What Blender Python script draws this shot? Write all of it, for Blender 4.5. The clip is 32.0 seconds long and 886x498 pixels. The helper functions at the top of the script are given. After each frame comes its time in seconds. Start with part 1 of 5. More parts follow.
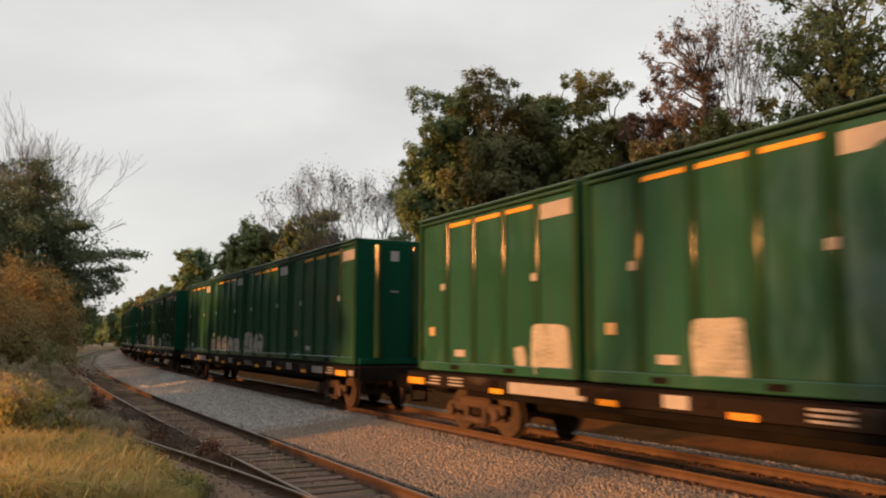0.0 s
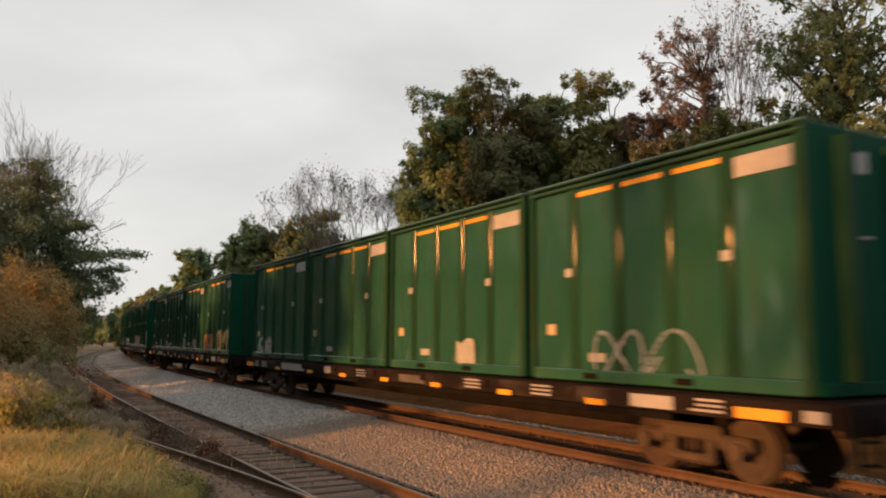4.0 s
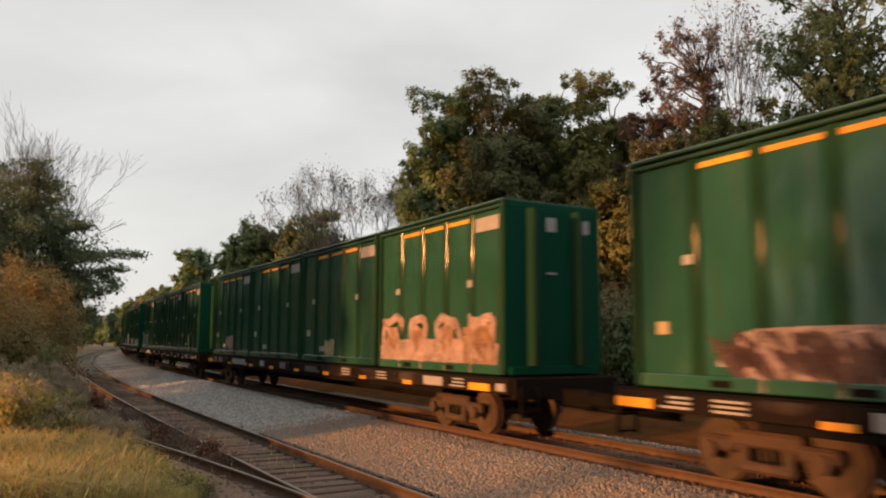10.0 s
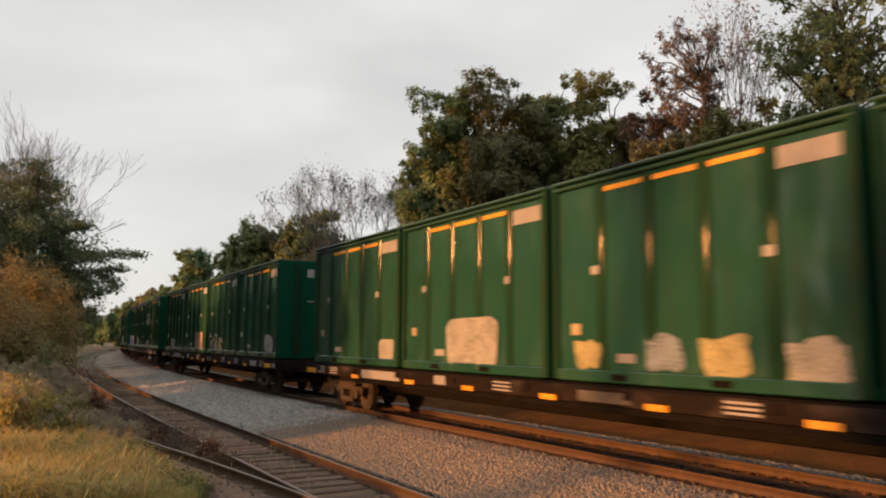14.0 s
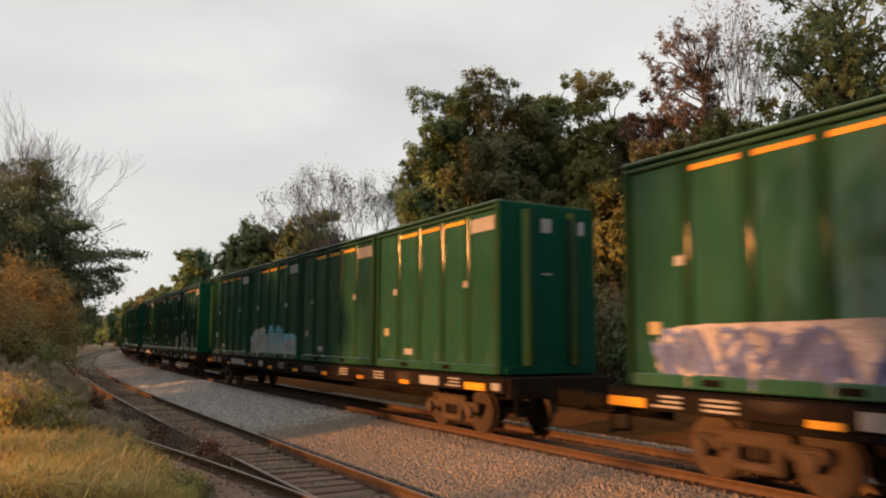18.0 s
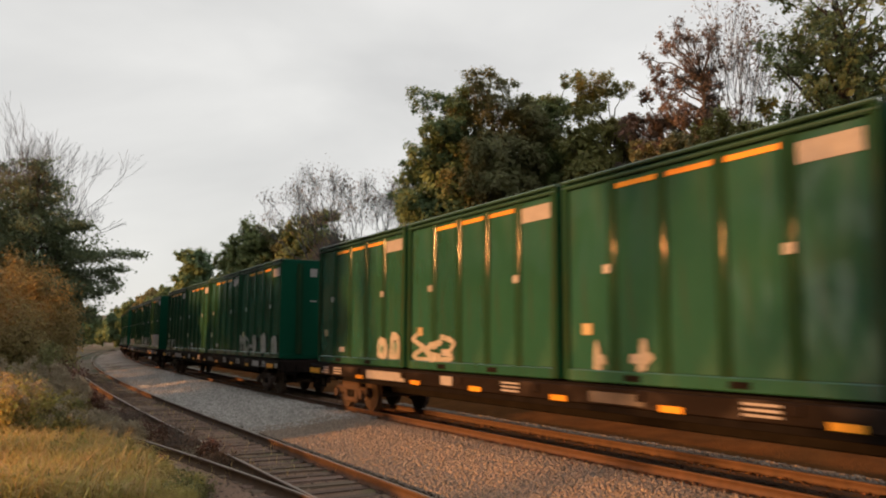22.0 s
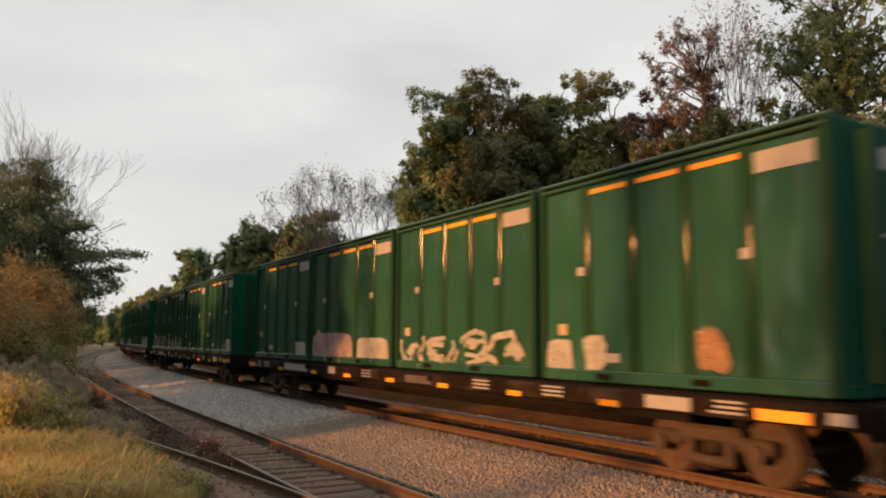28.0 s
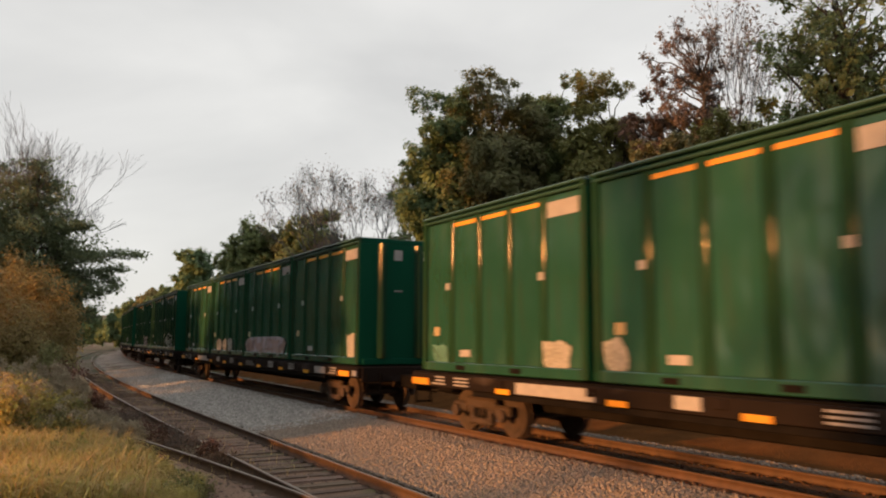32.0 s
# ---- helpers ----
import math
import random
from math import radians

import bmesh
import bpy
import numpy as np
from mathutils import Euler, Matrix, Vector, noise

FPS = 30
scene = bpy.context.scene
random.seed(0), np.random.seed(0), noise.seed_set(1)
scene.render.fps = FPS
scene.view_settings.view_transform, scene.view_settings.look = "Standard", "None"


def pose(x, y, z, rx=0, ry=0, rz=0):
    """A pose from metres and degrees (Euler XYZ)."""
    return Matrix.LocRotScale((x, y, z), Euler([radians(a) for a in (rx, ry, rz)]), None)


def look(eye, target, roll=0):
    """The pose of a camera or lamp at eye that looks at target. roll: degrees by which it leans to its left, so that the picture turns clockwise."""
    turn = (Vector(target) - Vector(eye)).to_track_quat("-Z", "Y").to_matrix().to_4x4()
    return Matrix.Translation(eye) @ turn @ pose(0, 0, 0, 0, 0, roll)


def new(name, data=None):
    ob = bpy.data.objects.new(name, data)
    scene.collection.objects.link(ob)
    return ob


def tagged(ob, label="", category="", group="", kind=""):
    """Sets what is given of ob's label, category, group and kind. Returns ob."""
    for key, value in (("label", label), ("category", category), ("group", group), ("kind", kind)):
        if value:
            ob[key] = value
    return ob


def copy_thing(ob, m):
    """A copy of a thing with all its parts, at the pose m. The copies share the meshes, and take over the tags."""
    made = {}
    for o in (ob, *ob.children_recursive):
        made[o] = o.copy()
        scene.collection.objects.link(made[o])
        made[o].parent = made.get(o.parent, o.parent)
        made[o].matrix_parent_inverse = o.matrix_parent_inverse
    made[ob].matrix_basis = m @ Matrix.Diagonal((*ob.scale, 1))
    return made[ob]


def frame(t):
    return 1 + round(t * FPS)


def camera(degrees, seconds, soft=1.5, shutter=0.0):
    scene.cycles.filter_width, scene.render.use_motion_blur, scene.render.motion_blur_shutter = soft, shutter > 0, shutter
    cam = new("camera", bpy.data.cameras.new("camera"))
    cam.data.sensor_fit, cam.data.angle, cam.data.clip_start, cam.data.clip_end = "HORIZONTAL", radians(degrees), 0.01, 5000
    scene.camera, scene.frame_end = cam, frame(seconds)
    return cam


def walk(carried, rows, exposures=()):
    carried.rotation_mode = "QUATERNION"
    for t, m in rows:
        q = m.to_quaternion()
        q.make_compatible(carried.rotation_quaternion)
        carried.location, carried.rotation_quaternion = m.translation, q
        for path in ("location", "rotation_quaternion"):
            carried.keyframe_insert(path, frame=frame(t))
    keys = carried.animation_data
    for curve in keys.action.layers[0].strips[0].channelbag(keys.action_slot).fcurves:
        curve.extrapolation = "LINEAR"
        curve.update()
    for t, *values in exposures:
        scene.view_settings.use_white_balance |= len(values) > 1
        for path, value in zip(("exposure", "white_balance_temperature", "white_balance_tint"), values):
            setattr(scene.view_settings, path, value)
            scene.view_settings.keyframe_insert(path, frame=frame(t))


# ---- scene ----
# The railway: a straight that eases into a right-hand curve. s runs along the main track, q to its right.
HEAD, REACH, EASE, RAMP, CURVE = 0.5223, 10.275, 16.425, 7.758, 0.0014
EYE = 2.009

cam = camera(59.41, 32.0, soft=2.05, shutter=0.31)
VIEW = look((0, 0, EYE), (0, 10 * math.cos(0.1167), EYE + 10 * math.sin(0.1167)), 0.26)
walk(cam, [(0.0, VIEW), (32.0, VIEW)])

STEP = 0.5
S_AXIS = np.arange(0, 1600 + STEP, STEP)
_past = np.maximum(S_AXIS - EASE, 0)
HEADING = -HEAD + np.where(_past < RAMP, CURVE * _past ** 2 / 2 / RAMP, CURVE * RAMP / 2 + CURVE * (_past - RAMP))
_mid = (HEADING[1:] + HEADING[:-1]) / 2
LINE_X = REACH * math.cos(HEAD) + np.concatenate([[0], np.cumsum(np.sin(_mid)) * STEP])
LINE_Y = REACH * math.sin(HEAD) + np.concatenate([[0], np.cumsum(np.cos(_mid)) * STEP])


def on_line(s, q=0.0):
    """x, y and heading at s metres along the main track, q metres to its right."""
    s, q = np.asarray(s, float), np.asarray(q, float)
    a = np.where(s < 0, -HEAD, np.interp(s, S_AXIS, HEADING))
    x = np.where(s < 0, LINE_X[0] - s * math.sin(HEAD), np.interp(s, S_AXIS, LINE_X))
    y = np.where(s < 0, LINE_Y[0] + s * math.cos(HEAD), np.interp(s, S_AXIS, LINE_Y))
    return x + q * np.cos(a), y - q * np.sin(a), a


def line_pose(s, q=0.0, z=0.0):
    """A pose whose y axis runs along the track towards greater s, x to its right."""
    x, y, a = on_line(s, q)
    return Matrix.Translation((float(x), float(y), z)) @ Matrix.Rotation(-float(a), 4, "Z")


# ---- light ----
SUN_SIDE, SUN_RISE = radians(-1), radians(7.0)
to_sun = Vector((-math.cos(HEAD) * math.cos(SUN_SIDE) - math.sin(HEAD) * math.sin(SUN_SIDE),
                 -math.sin(HEAD) * math.cos(SUN_SIDE) + math.cos(HEAD) * math.sin(SUN_SIDE), math.tan(SUN_RISE))).normalized()
sun = new("sun", bpy.data.lights.new("sun", "SUN"))
sun.data.energy, sun.data.angle, sun.data.color = 3.3, radians(2.0), (1.0, 0.42, 0.125)
sun.matrix_world = look(to_sun * 200, (0, 0, 0))
scene.view_settings.exposure = 1.35

world = bpy.data.worlds.new("evening_sky")
scene.world = world
world.use_nodes = True
wn, wl = world.node_tree.nodes, world.node_tree.links
wn.clear()


def wnode(kind, **values):
    n = wn.new(kind)
    for k, v in values.items():
        n.inputs[k].default_value = v
    return n


sky = wn.new("ShaderNodeTexSky")
sky.sky_type, sky.sun_disc = "NISHITA", False
sky.sun_elevation, sky.sun_rotation = SUN_RISE, math.atan2(to_sun.x, to_sun.y)
blue = wnode("ShaderNodeBackground", Strength=0.007)
wl.new(sky.outputs["Color"], blue.inputs["Color"])
# a high cloud deck, thicker and thinner in long soft banks
coord = wn.new("ShaderNodeTexCoord")
flat = wnode("ShaderNodeMapping", Scale=(1.0, 1.6, 3.2), Rotation=(0.2, 0.1, 0.5))
wl.new(coord.outputs["Generated"], flat.inputs["Vector"])
bank = wnode("ShaderNodeTexNoise", Scale=1.5, Detail=5.0, Roughness=0.5, Distortion=0.4)
wl.new(flat.outputs["Vector"], bank.inputs["Vector"])
ramp = wn.new("ShaderNodeValToRGB")
ramp.color_ramp.elements[0].position, ramp.color_ramp.elements[0].color = 0.34, (0.60, 0.592, 0.58, 1)
ramp.color_ramp.elements[1].position, ramp.color_ramp.elements[1].color = 0.66, (0.79, 0.775, 0.752, 1)
wl.new(bank.outputs["Fac"], ramp.inputs["Fac"])
cloud = wnode("ShaderNodeBackground", Strength=0.425)
wl.new(ramp.outputs["Color"], cloud.inputs["Color"])
both = wn.new("ShaderNodeAddShader")
wl.new(blue.outputs[0], both.inputs[0])
wl.new(cloud.outputs[0], both.inputs[1])
out = wn.new("ShaderNodeOutputWorld")
wl.new(both.outputs[0], out.inputs["Surface"])


# ---- materials ----
def material(name, dark, light, rough=0.7, metal=0.0, scale=3.0, fine=40.0, bump=0.3, deep=0.01, spread=0.0, island=False,
             sheer=0.0, blotch=None, blotch_scale=0.8, blotch_edge=(0.52, 0.7), streak=None, stretch=(1, 1, 1), spec=0.5, space="Object", wave=0.0, worn=0.0):
    """Two tones mixed by a coarse and a fine noise, with relief; spread varies the tone from piece to piece."""
    m = bpy.data.materials.new(name)
    m.use_nodes = True
    nodes, links = m.node_tree.nodes, m.node_tree.links
    bsdf = nodes["Principled BSDF"]
    tc = nodes.new("ShaderNodeTexCoord")
    mp = nodes.new("ShaderNodeMapping")
    mp.inputs["Scale"].default_value = stretch
    links.new(tc.outputs[space], mp.inputs["Vector"])

    def noise_node(sc, detail=4.0):
        n = nodes.new("ShaderNodeTexNoise")
        n.inputs["Scale"].default_value, n.inputs["Detail"].default_value = sc, detail
        links.new(mp.outputs["Vector"], n.inputs["Vector"])
        return n

    def mix(a, b, fac, kind="MIX"):
        n = nodes.new("ShaderNodeMix")
        n.data_type, n.blend_type = "RGBA", kind
        for sock, val in ((n.inputs[0], fac), (n.inputs[6], a), (n.inputs[7], b)):
            if isinstance(val, bpy.types.NodeSocket):
                links.new(val, sock)
            else:
                sock.default_value = val
        return n.outputs[2]

    coarse, grain = noise_node(scale), noise_node(fine, 6.0)
    add = nodes.new("ShaderNodeMath")
    add.operation, add.use_clamp = "MULTIPLY_ADD", True
    links.new(coarse.outputs["Fac"], add.inputs[0])
    add.inputs[1].default_value = 1.4
    sub = nodes.new("ShaderNodeMath")
    sub.operation = "MULTIPLY_ADD"
    links.new(grain.outputs["Fac"], sub.inputs[0])
    sub.inputs[1].default_value, sub.inputs[2].default_value = 0.9, -0.65
    links.new(sub.outputs[0], add.inputs[2])
    col = mix((*dark, 1), (*light, 1), add.outputs[0])
    if blotch:
        spot = noise_node(blotch_scale, 5.0)
        edge = nodes.new("ShaderNodeMapRange")
        edge.inputs[1].default_value, edge.inputs[2].default_value = blotch_edge
        links.new(spot.outputs["Fac"], edge.inputs[0])
        col = mix(col, (*blotch, 1), edge.outputs[0])
    if streak:
        long = nodes.new("ShaderNodeMapping")
        long.inputs["Scale"].default_value = (7.0, 7.0, 0.55)
        links.new(tc.outputs[space], long.inputs["Vector"])
        run = nodes.new("ShaderNodeTexNoise")
        run.inputs["Scale"].default_value, run.inputs["Detail"].default_value = 1.0, 3.0
        links.new(long.outputs["Vector"], run.inputs["Vector"])
        thin = nodes.new("ShaderNodeMapRange")
        thin.inputs[1].default_value, thin.inputs[2].default_value, thin.inputs[4].default_value = 0.56, 0.74, 0.75
        links.new(run.outputs["Fac"], thin.inputs[0])
        col = mix(col, (*streak, 1), thin.outputs[0])
    if spread:
        if island:
            rnd = nodes.new("ShaderNodeNewGeometry").outputs["Random Per Island"]
        else:
            rnd = nodes.new("ShaderNodeObjectInfo").outputs["Random"]
        hsv = nodes.new("ShaderNodeHueSaturation")
        val = nodes.new("ShaderNodeMapRange")
        val.inputs[3].default_value, val.inputs[4].default_value = 1 - spread, 1 + spread
        links.new(rnd, val.inputs[0])
        links.new(val.outputs[0], hsv.inputs["Value"])
        hue = nodes.new("ShaderNodeMapRange")
        hue.inputs[3].default_value, hue.inputs[4].default_value = 0.5 - 0.06 * spread, 0.5 + 0.06 * spread
        far = nodes.new("ShaderNodeMath")
        far.operation, far.inputs[1].default_value = "FRACT", 0
        times = nodes.new("ShaderNodeMath")
        times.operation, times.inputs[1].default_value = "MULTIPLY", 7.31
        links.new(rnd, times.inputs[0])
        links.new(times.outputs[0], far.inputs[0])
        links.new(far.outputs[0], hue.inputs[0])
        links.new(hue.outputs[0], hsv.inputs["Hue"])
        links.new(col, hsv.inputs["Color"])
        col = hsv.outputs["Color"]
    links.new(col, bsdf.inputs["Base Color"])
    bsdf.inputs["Roughness"].default_value, bsdf.inputs["Metallic"].default_value = rough, metal
    bsdf.inputs["Specular IOR Level"].default_value = spec
    if bump:
        bp = nodes.new("ShaderNodeBump")
        bp.inputs["Strength"].default_value, bp.inputs["Distance"].default_value = bump, deep
        links.new(grain.outputs["Fac"], bp.inputs["Height"])
        links.new(bp.outputs[0], bsdf.inputs["Normal"])
        if wave:
            wide = nodes.new("ShaderNodeBump")
            wide.inputs["Strength"].default_value, wide.inputs["Distance"].default_value = 1.0, wave
            links.new(noise_node(1.7, 1.0).outputs["Fac"], wide.inputs["Height"])
            links.new(wide.outputs[0], bp.inputs["Normal"])
    if worn:
        # thin paint: the ground shows through in specks and in patches
        gap, patch = noise_node(20.0, 8.0), noise_node(1.6, 3.0)
        total = nodes.new("ShaderNodeMath")
        total.operation = "MULTIPLY_ADD"
        links.new(gap.outputs["Fac"], total.inputs[0])
        total.inputs[1].default_value = 0.9
        links.new(patch.outputs["Fac"], total.inputs[2])
        hole = nodes.new("ShaderNodeMapRange")
        hole.inputs[1].default_value, hole.inputs[2].default_value, hole.inputs[4].default_value = 0.86, 1.08, worn
        links.new(total.outputs[0], hole.inputs[0])
        clear = nodes.new("ShaderNodeBsdfTransparent")
        ms = nodes.new("ShaderNodeMixShader")
        links.new(hole.outputs[0], ms.inputs[0])
        links.new(bsdf.outputs[0], ms.inputs[1])
        links.new(clear.outputs[0], ms.inputs[2])
        links.new(ms.outputs[0], nodes["Material Output"].inputs["Surface"])
    if sheer:
        tr = nodes.new("ShaderNodeBsdfTranslucent")
        links.new(col, tr.inputs["Color"])
        ms = nodes.new("ShaderNodeMixShader")
        ms.inputs[0].default_value = sheer
        links.new(bsdf.outputs[0], ms.inputs[1])
        links.new(tr.outputs[0], ms.inputs[2])
        links.new(ms.outputs[0], nodes["Material Output"].inputs["Surface"])
    return m


# Pale blotches put the dented panels' milky sky reflections into the paint's colour.
GREEN = material("green_paint", (0.012, 0.055, 0.038), (0.020, 0.075, 0.052), 0.20, 0.0, 1.2, 60, 0.05, 0.002, 0.12, spec=0.60, wave=0.055, streak=(0.028, 0.052, 0.034), stretch=(1, 1, 0.6),
                 blotch=(0.036, 0.084, 0.058), blotch_scale=1.3, blotch_edge=(0.52, 0.75))
# Ribs reflect less sky than the panels; that darkness is put into this colour.
GREEN_RIB = material("green_rib_darkened", (0.009, 0.031, 0.017), (0.016, 0.047, 0.025), 0.08, 0.0, 2.0, 50, 0.03, 0.002, 0.1, spec=0.05, stretch=(1, 1, 0.3), wave=0.012,
                     blotch=(0.024, 0.032, 0.016), blotch_scale=1.5, blotch_edge=(0.5, 0.7))
# Container green for the end faces, their lack of sun put into the colour.
GREEN_UNLIT = material("green_unlit_ends", (0.001, 0.040, 0.022), (0.003, 0.054, 0.029), 0.6, 0.0, 1.0, 50, 0.1, 0.003, 0.08, spec=0.06, stretch=(1, 1, 0.4))
DARKGREEN = material("dark_green_frame", (0.010, 0.040, 0.022), (0.016, 0.055, 0.03), 0.5, 0.0, 2.0, 40, 0.15, 0.003, 0.1)
YELLOW = material("bright_yellow", (0.50, 0.22, 0.012), (0.68, 0.32, 0.03), 0.4, 0.0, 4.0, 80, 0.05, 0.001, 0.12)
WHITE = material("white_sign", (0.21, 0.20, 0.20), (0.32, 0.30, 0.30), 0.55, 0.0, 5.0, 60, 0.05, 0.001, 0.12)
FADED = material("faded_stencil", (0.035, 0.029, 0.026), (0.11, 0.095, 0.088), 0.7, 0.0, 3.0, 30, 0.05, 0.001, 0.2)
PALE = material("pale_label", (0.20, 0.19, 0.185), (0.32, 0.30, 0.29), 0.55, 0.0, 5.0, 60, 0.05, 0.001, 0.2)
AMBER = material("amber_label", (0.26, 0.20, 0.12), (0.38, 0.30, 0.17), 0.5, 0.0, 5.0, 60, 0.05, 0.001, 0.15)
BLACK = material("black_steel", (0.004, 0.0035, 0.003), (0.012, 0.010, 0.009), 0.8, 0.0, 3.0, 40, 0.2, 0.004, 0.15, spec=0.03)
TUBE = material("faded_green_tube", (0.015, 0.050, 0.036), (0.028, 0.075, 0.054), 0.4, 0.0, 2.0, 40, 0.1, 0.003, 0.1)
OLDHEAD = material("dull_rail_head", (0.16, 0.125, 0.10), (0.30, 0.25, 0.21), 0.55, 0.2, 5.0, 60, 0.2, 0.002)
SILL = material("brown_car_paint", (0.008, 0.0058, 0.0052), (0.018, 0.0125, 0.011), 0.7, 0.0, 1.5, 40, 0.2, 0.004, 0.15, spec=0.05,
                blotch=(0.048, 0.036, 0.032), blotch_scale=1.6, blotch_edge=(0.55, 0.72), stretch=(1, 0.5, 1))
RUSTY = material("rusty_cast_steel", (0.022, 0.013, 0.008), (0.065, 0.036, 0.021), 0.85, 0.0, 5.0, 50, 0.4, 0.006, 0.2)
RAIL = material("rusty_rail_steel", (0.042, 0.022, 0.011), (0.092, 0.047, 0.024), 0.75, 0.0, 6.0, 90, 0.3, 0.003, 0.1)
SHINE = material("worn_rail_head", (0.07, 0.05, 0.04), (0.15, 0.115, 0.09), 0.35, 0.7, 3.0, 60, 0.1, 0.001)
TIE = material("weathered_tie_wood", (0.085, 0.056, 0.041), (0.235, 0.165, 0.125), 0.9, 0.0, 4.0, 70, 0.8, 0.012, 0.3, stretch=(0.25, 2.5, 1))
GROUND = material("bare_ground", (0.085, 0.066, 0.048), (0.18, 0.14, 0.10), 0.95, 0.0, 0.35, 9.0, 0.8, 0.06,
                  blotch=(0.05, 0.06, 0.022), blotch_scale=0.12, blotch_edge=(0.45, 0.6))
BED = material("ballast_bed", (0.17, 0.152, 0.136), (0.33, 0.298, 0.268), 0.9, 0.0, 1.5, 24.0, 1.0, 0.05,
               blotch=(0.10, 0.07, 0.05), blotch_scale=0.35, blotch_edge=(0.5, 0.68))
# One ballast in two tones: sun warmth tinted into STONE, shade into the grey.
STONE = material("crushed_stone", (0.175, 0.135, 0.106), (0.31, 0.243, 0.192), 0.95, 0.0, 8.0, 60.0, 0.3, 0.004, 0.25, island=True)
SHADESTONE = material("shaded_grey_stone", (0.25, 0.235, 0.22), (0.43, 0.405, 0.375), 0.95, 0.0, 8.0, 60.0, 0.3, 0.004, 0.36, island=True)
RUSTSTONE = material("rust_stained_stone", (0.075, 0.037, 0.018), (0.165, 0.083, 0.042), 0.95, 0.0, 8.0, 60.0, 0.3, 0.004, 0.4, island=True)
DIRTY = material("dirty_stone", (0.11, 0.075, 0.055), (0.23, 0.165, 0.12), 0.9, 0.0, 8.0, 60.0, 0.3, 0.004, 0.45, island=True)
BROWNSTONE = material("brown_stone", (0.075, 0.037, 0.020), (0.14, 0.070, 0.038), 0.95, 0.0, 8.0, 60.0, 0.3, 0.004, 0.25, island=True)
BARK = material("bark", (0.035, 0.027, 0.02), (0.10, 0.08, 0.062), 0.95, 0.0, 3.0, 25.0, 0.9, 0.03, stretch=(3, 3, 0.5))
GREYBARK = material("grey_twigs", (0.065, 0.068, 0.070), (0.145, 0.148, 0.150), 0.95, 0.0, 3.0, 25.0, 0.7, 0.02, stretch=(3, 3, 0.5))


def foliage(name, dark, light, spread=0.26):
    return material(name, dark, light, 0.6, 0.0, 0.35, 6.0, 0, 0, spread, island=True, sheer=0.38, spec=0.25)


OAK = foliage("dark_green_leaves", (0.1, 0.16, 0.074), (0.168, 0.242, 0.118))
OLIVE = foliage("olive_leaves", (0.132, 0.172, 0.066), (0.215, 0.258, 0.11))
GOLDEN = foliage("yellow_green_leaves", (0.15, 0.15, 0.06), (0.28, 0.27, 0.11))
RUSSET = foliage("russet_leaves", (0.14, 0.108, 0.09), (0.235, 0.182, 0.15))
GOLDOLIVE = foliage("golden_olive_leaves", (0.17, 0.178, 0.058), (0.27, 0.27, 0.1))
REDBROWN = foliage("red_brown_leaves", (0.15, 0.095, 0.062), (0.24, 0.155, 0.105))
BROWNISH = foliage("brown_green_leaves", (0.138, 0.146, 0.068), (0.222, 0.226, 0.112))
MUSTARD = foliage("mustard_leaves", (0.22, 0.17, 0.07), (0.34, 0.27, 0.115))
PINE = foliage("pine_needles", (0.115, 0.150, 0.082), (0.185, 0.225, 0.125))
AMBERLEAF = foliage("amber_leaves", (0.17, 0.11, 0.035), (0.34, 0.22, 0.07))
REDBUSH = foliage("dark_red_leaves", (0.085, 0.038, 0.026), (0.15, 0.068, 0.046))
LITTER = material("leaf_litter", (0.058, 0.025, 0.009), (0.145, 0.061, 0.019), 1.0, 0.0, 1.5, 18.0, 1.0, 0.05, spec=0.02)
WEEDGREEN = foliage("fresh_weed_leaves", (0.16, 0.20, 0.055), (0.28, 0.33, 0.10))
GRASS = foliage("green_grass", (0.33, 0.28, 0.080), (0.54, 0.46, 0.16))
STRAW = foliage("straw_grass", (0.42, 0.29, 0.120), (0.62, 0.46, 0.22))
PAINTS = {
    "white": material("white_spray_paint", (0.20, 0.195, 0.18), (0.43, 0.41, 0.38), 0.6, 0, 1.6, 30, 0.05, 0.001, worn=0.45),
    "pink": material("pink_spray_paint", (0.21, 0.13, 0.12), (0.42, 0.30, 0.28), 0.6, 0, 2.5, 30, 0.05, 0.001, worn=0.45),
    "orange": material("orange_spray_paint", (0.13, 0.065, 0.035), (0.30, 0.16, 0.085), 0.6, 0, 2.5, 30, 0.05, 0.001, worn=0.45),
    "cyan": material("cyan_spray_paint", (0.06, 0.28, 0.40), (0.20, 0.42, 0.54), 0.6, 0, 2.0, 30, 0.05, 0.001, worn=0.45),
    "teal": material("teal_spray_paint", (0.05, 0.15, 0.12), (0.10, 0.22, 0.18), 0.6, 0, 2.0, 30, 0.05, 0.001, worn=0.45),
    "blue": material("blue_spray_paint", (0.06, 0.09, 0.26), (0.14, 0.18, 0.40), 0.6, 0, 2.0, 30, 0.05, 0.001, worn=0.45),
    "lilac": material("lilac_spray_paint", (0.30, 0.28, 0.34), (0.48, 0.43, 0.48), 0.6, 0, 2.0, 30, 0.05, 0.001, worn=0.45),
    "yellow": material("yellow_spray_paint", (0.26, 0.22, 0.10), (0.40, 0.35, 0.19), 0.6, 0, 2.0, 30, 0.05, 0.001, worn=0.45),
    "grey": material("grey_spray_paint", (0.12, 0.15, 0.19), (0.20, 0.24, 0.29), 0.6, 0, 2.0, 30, 0.05, 0.001, worn=0.45),
    "dark": material("dark_spray_paint", (0.03, 0.012, 0.012), (0.07, 0.03, 0.03), 0.6, 0, 2.0, 30, 0.05, 0.001, worn=0.45),
}
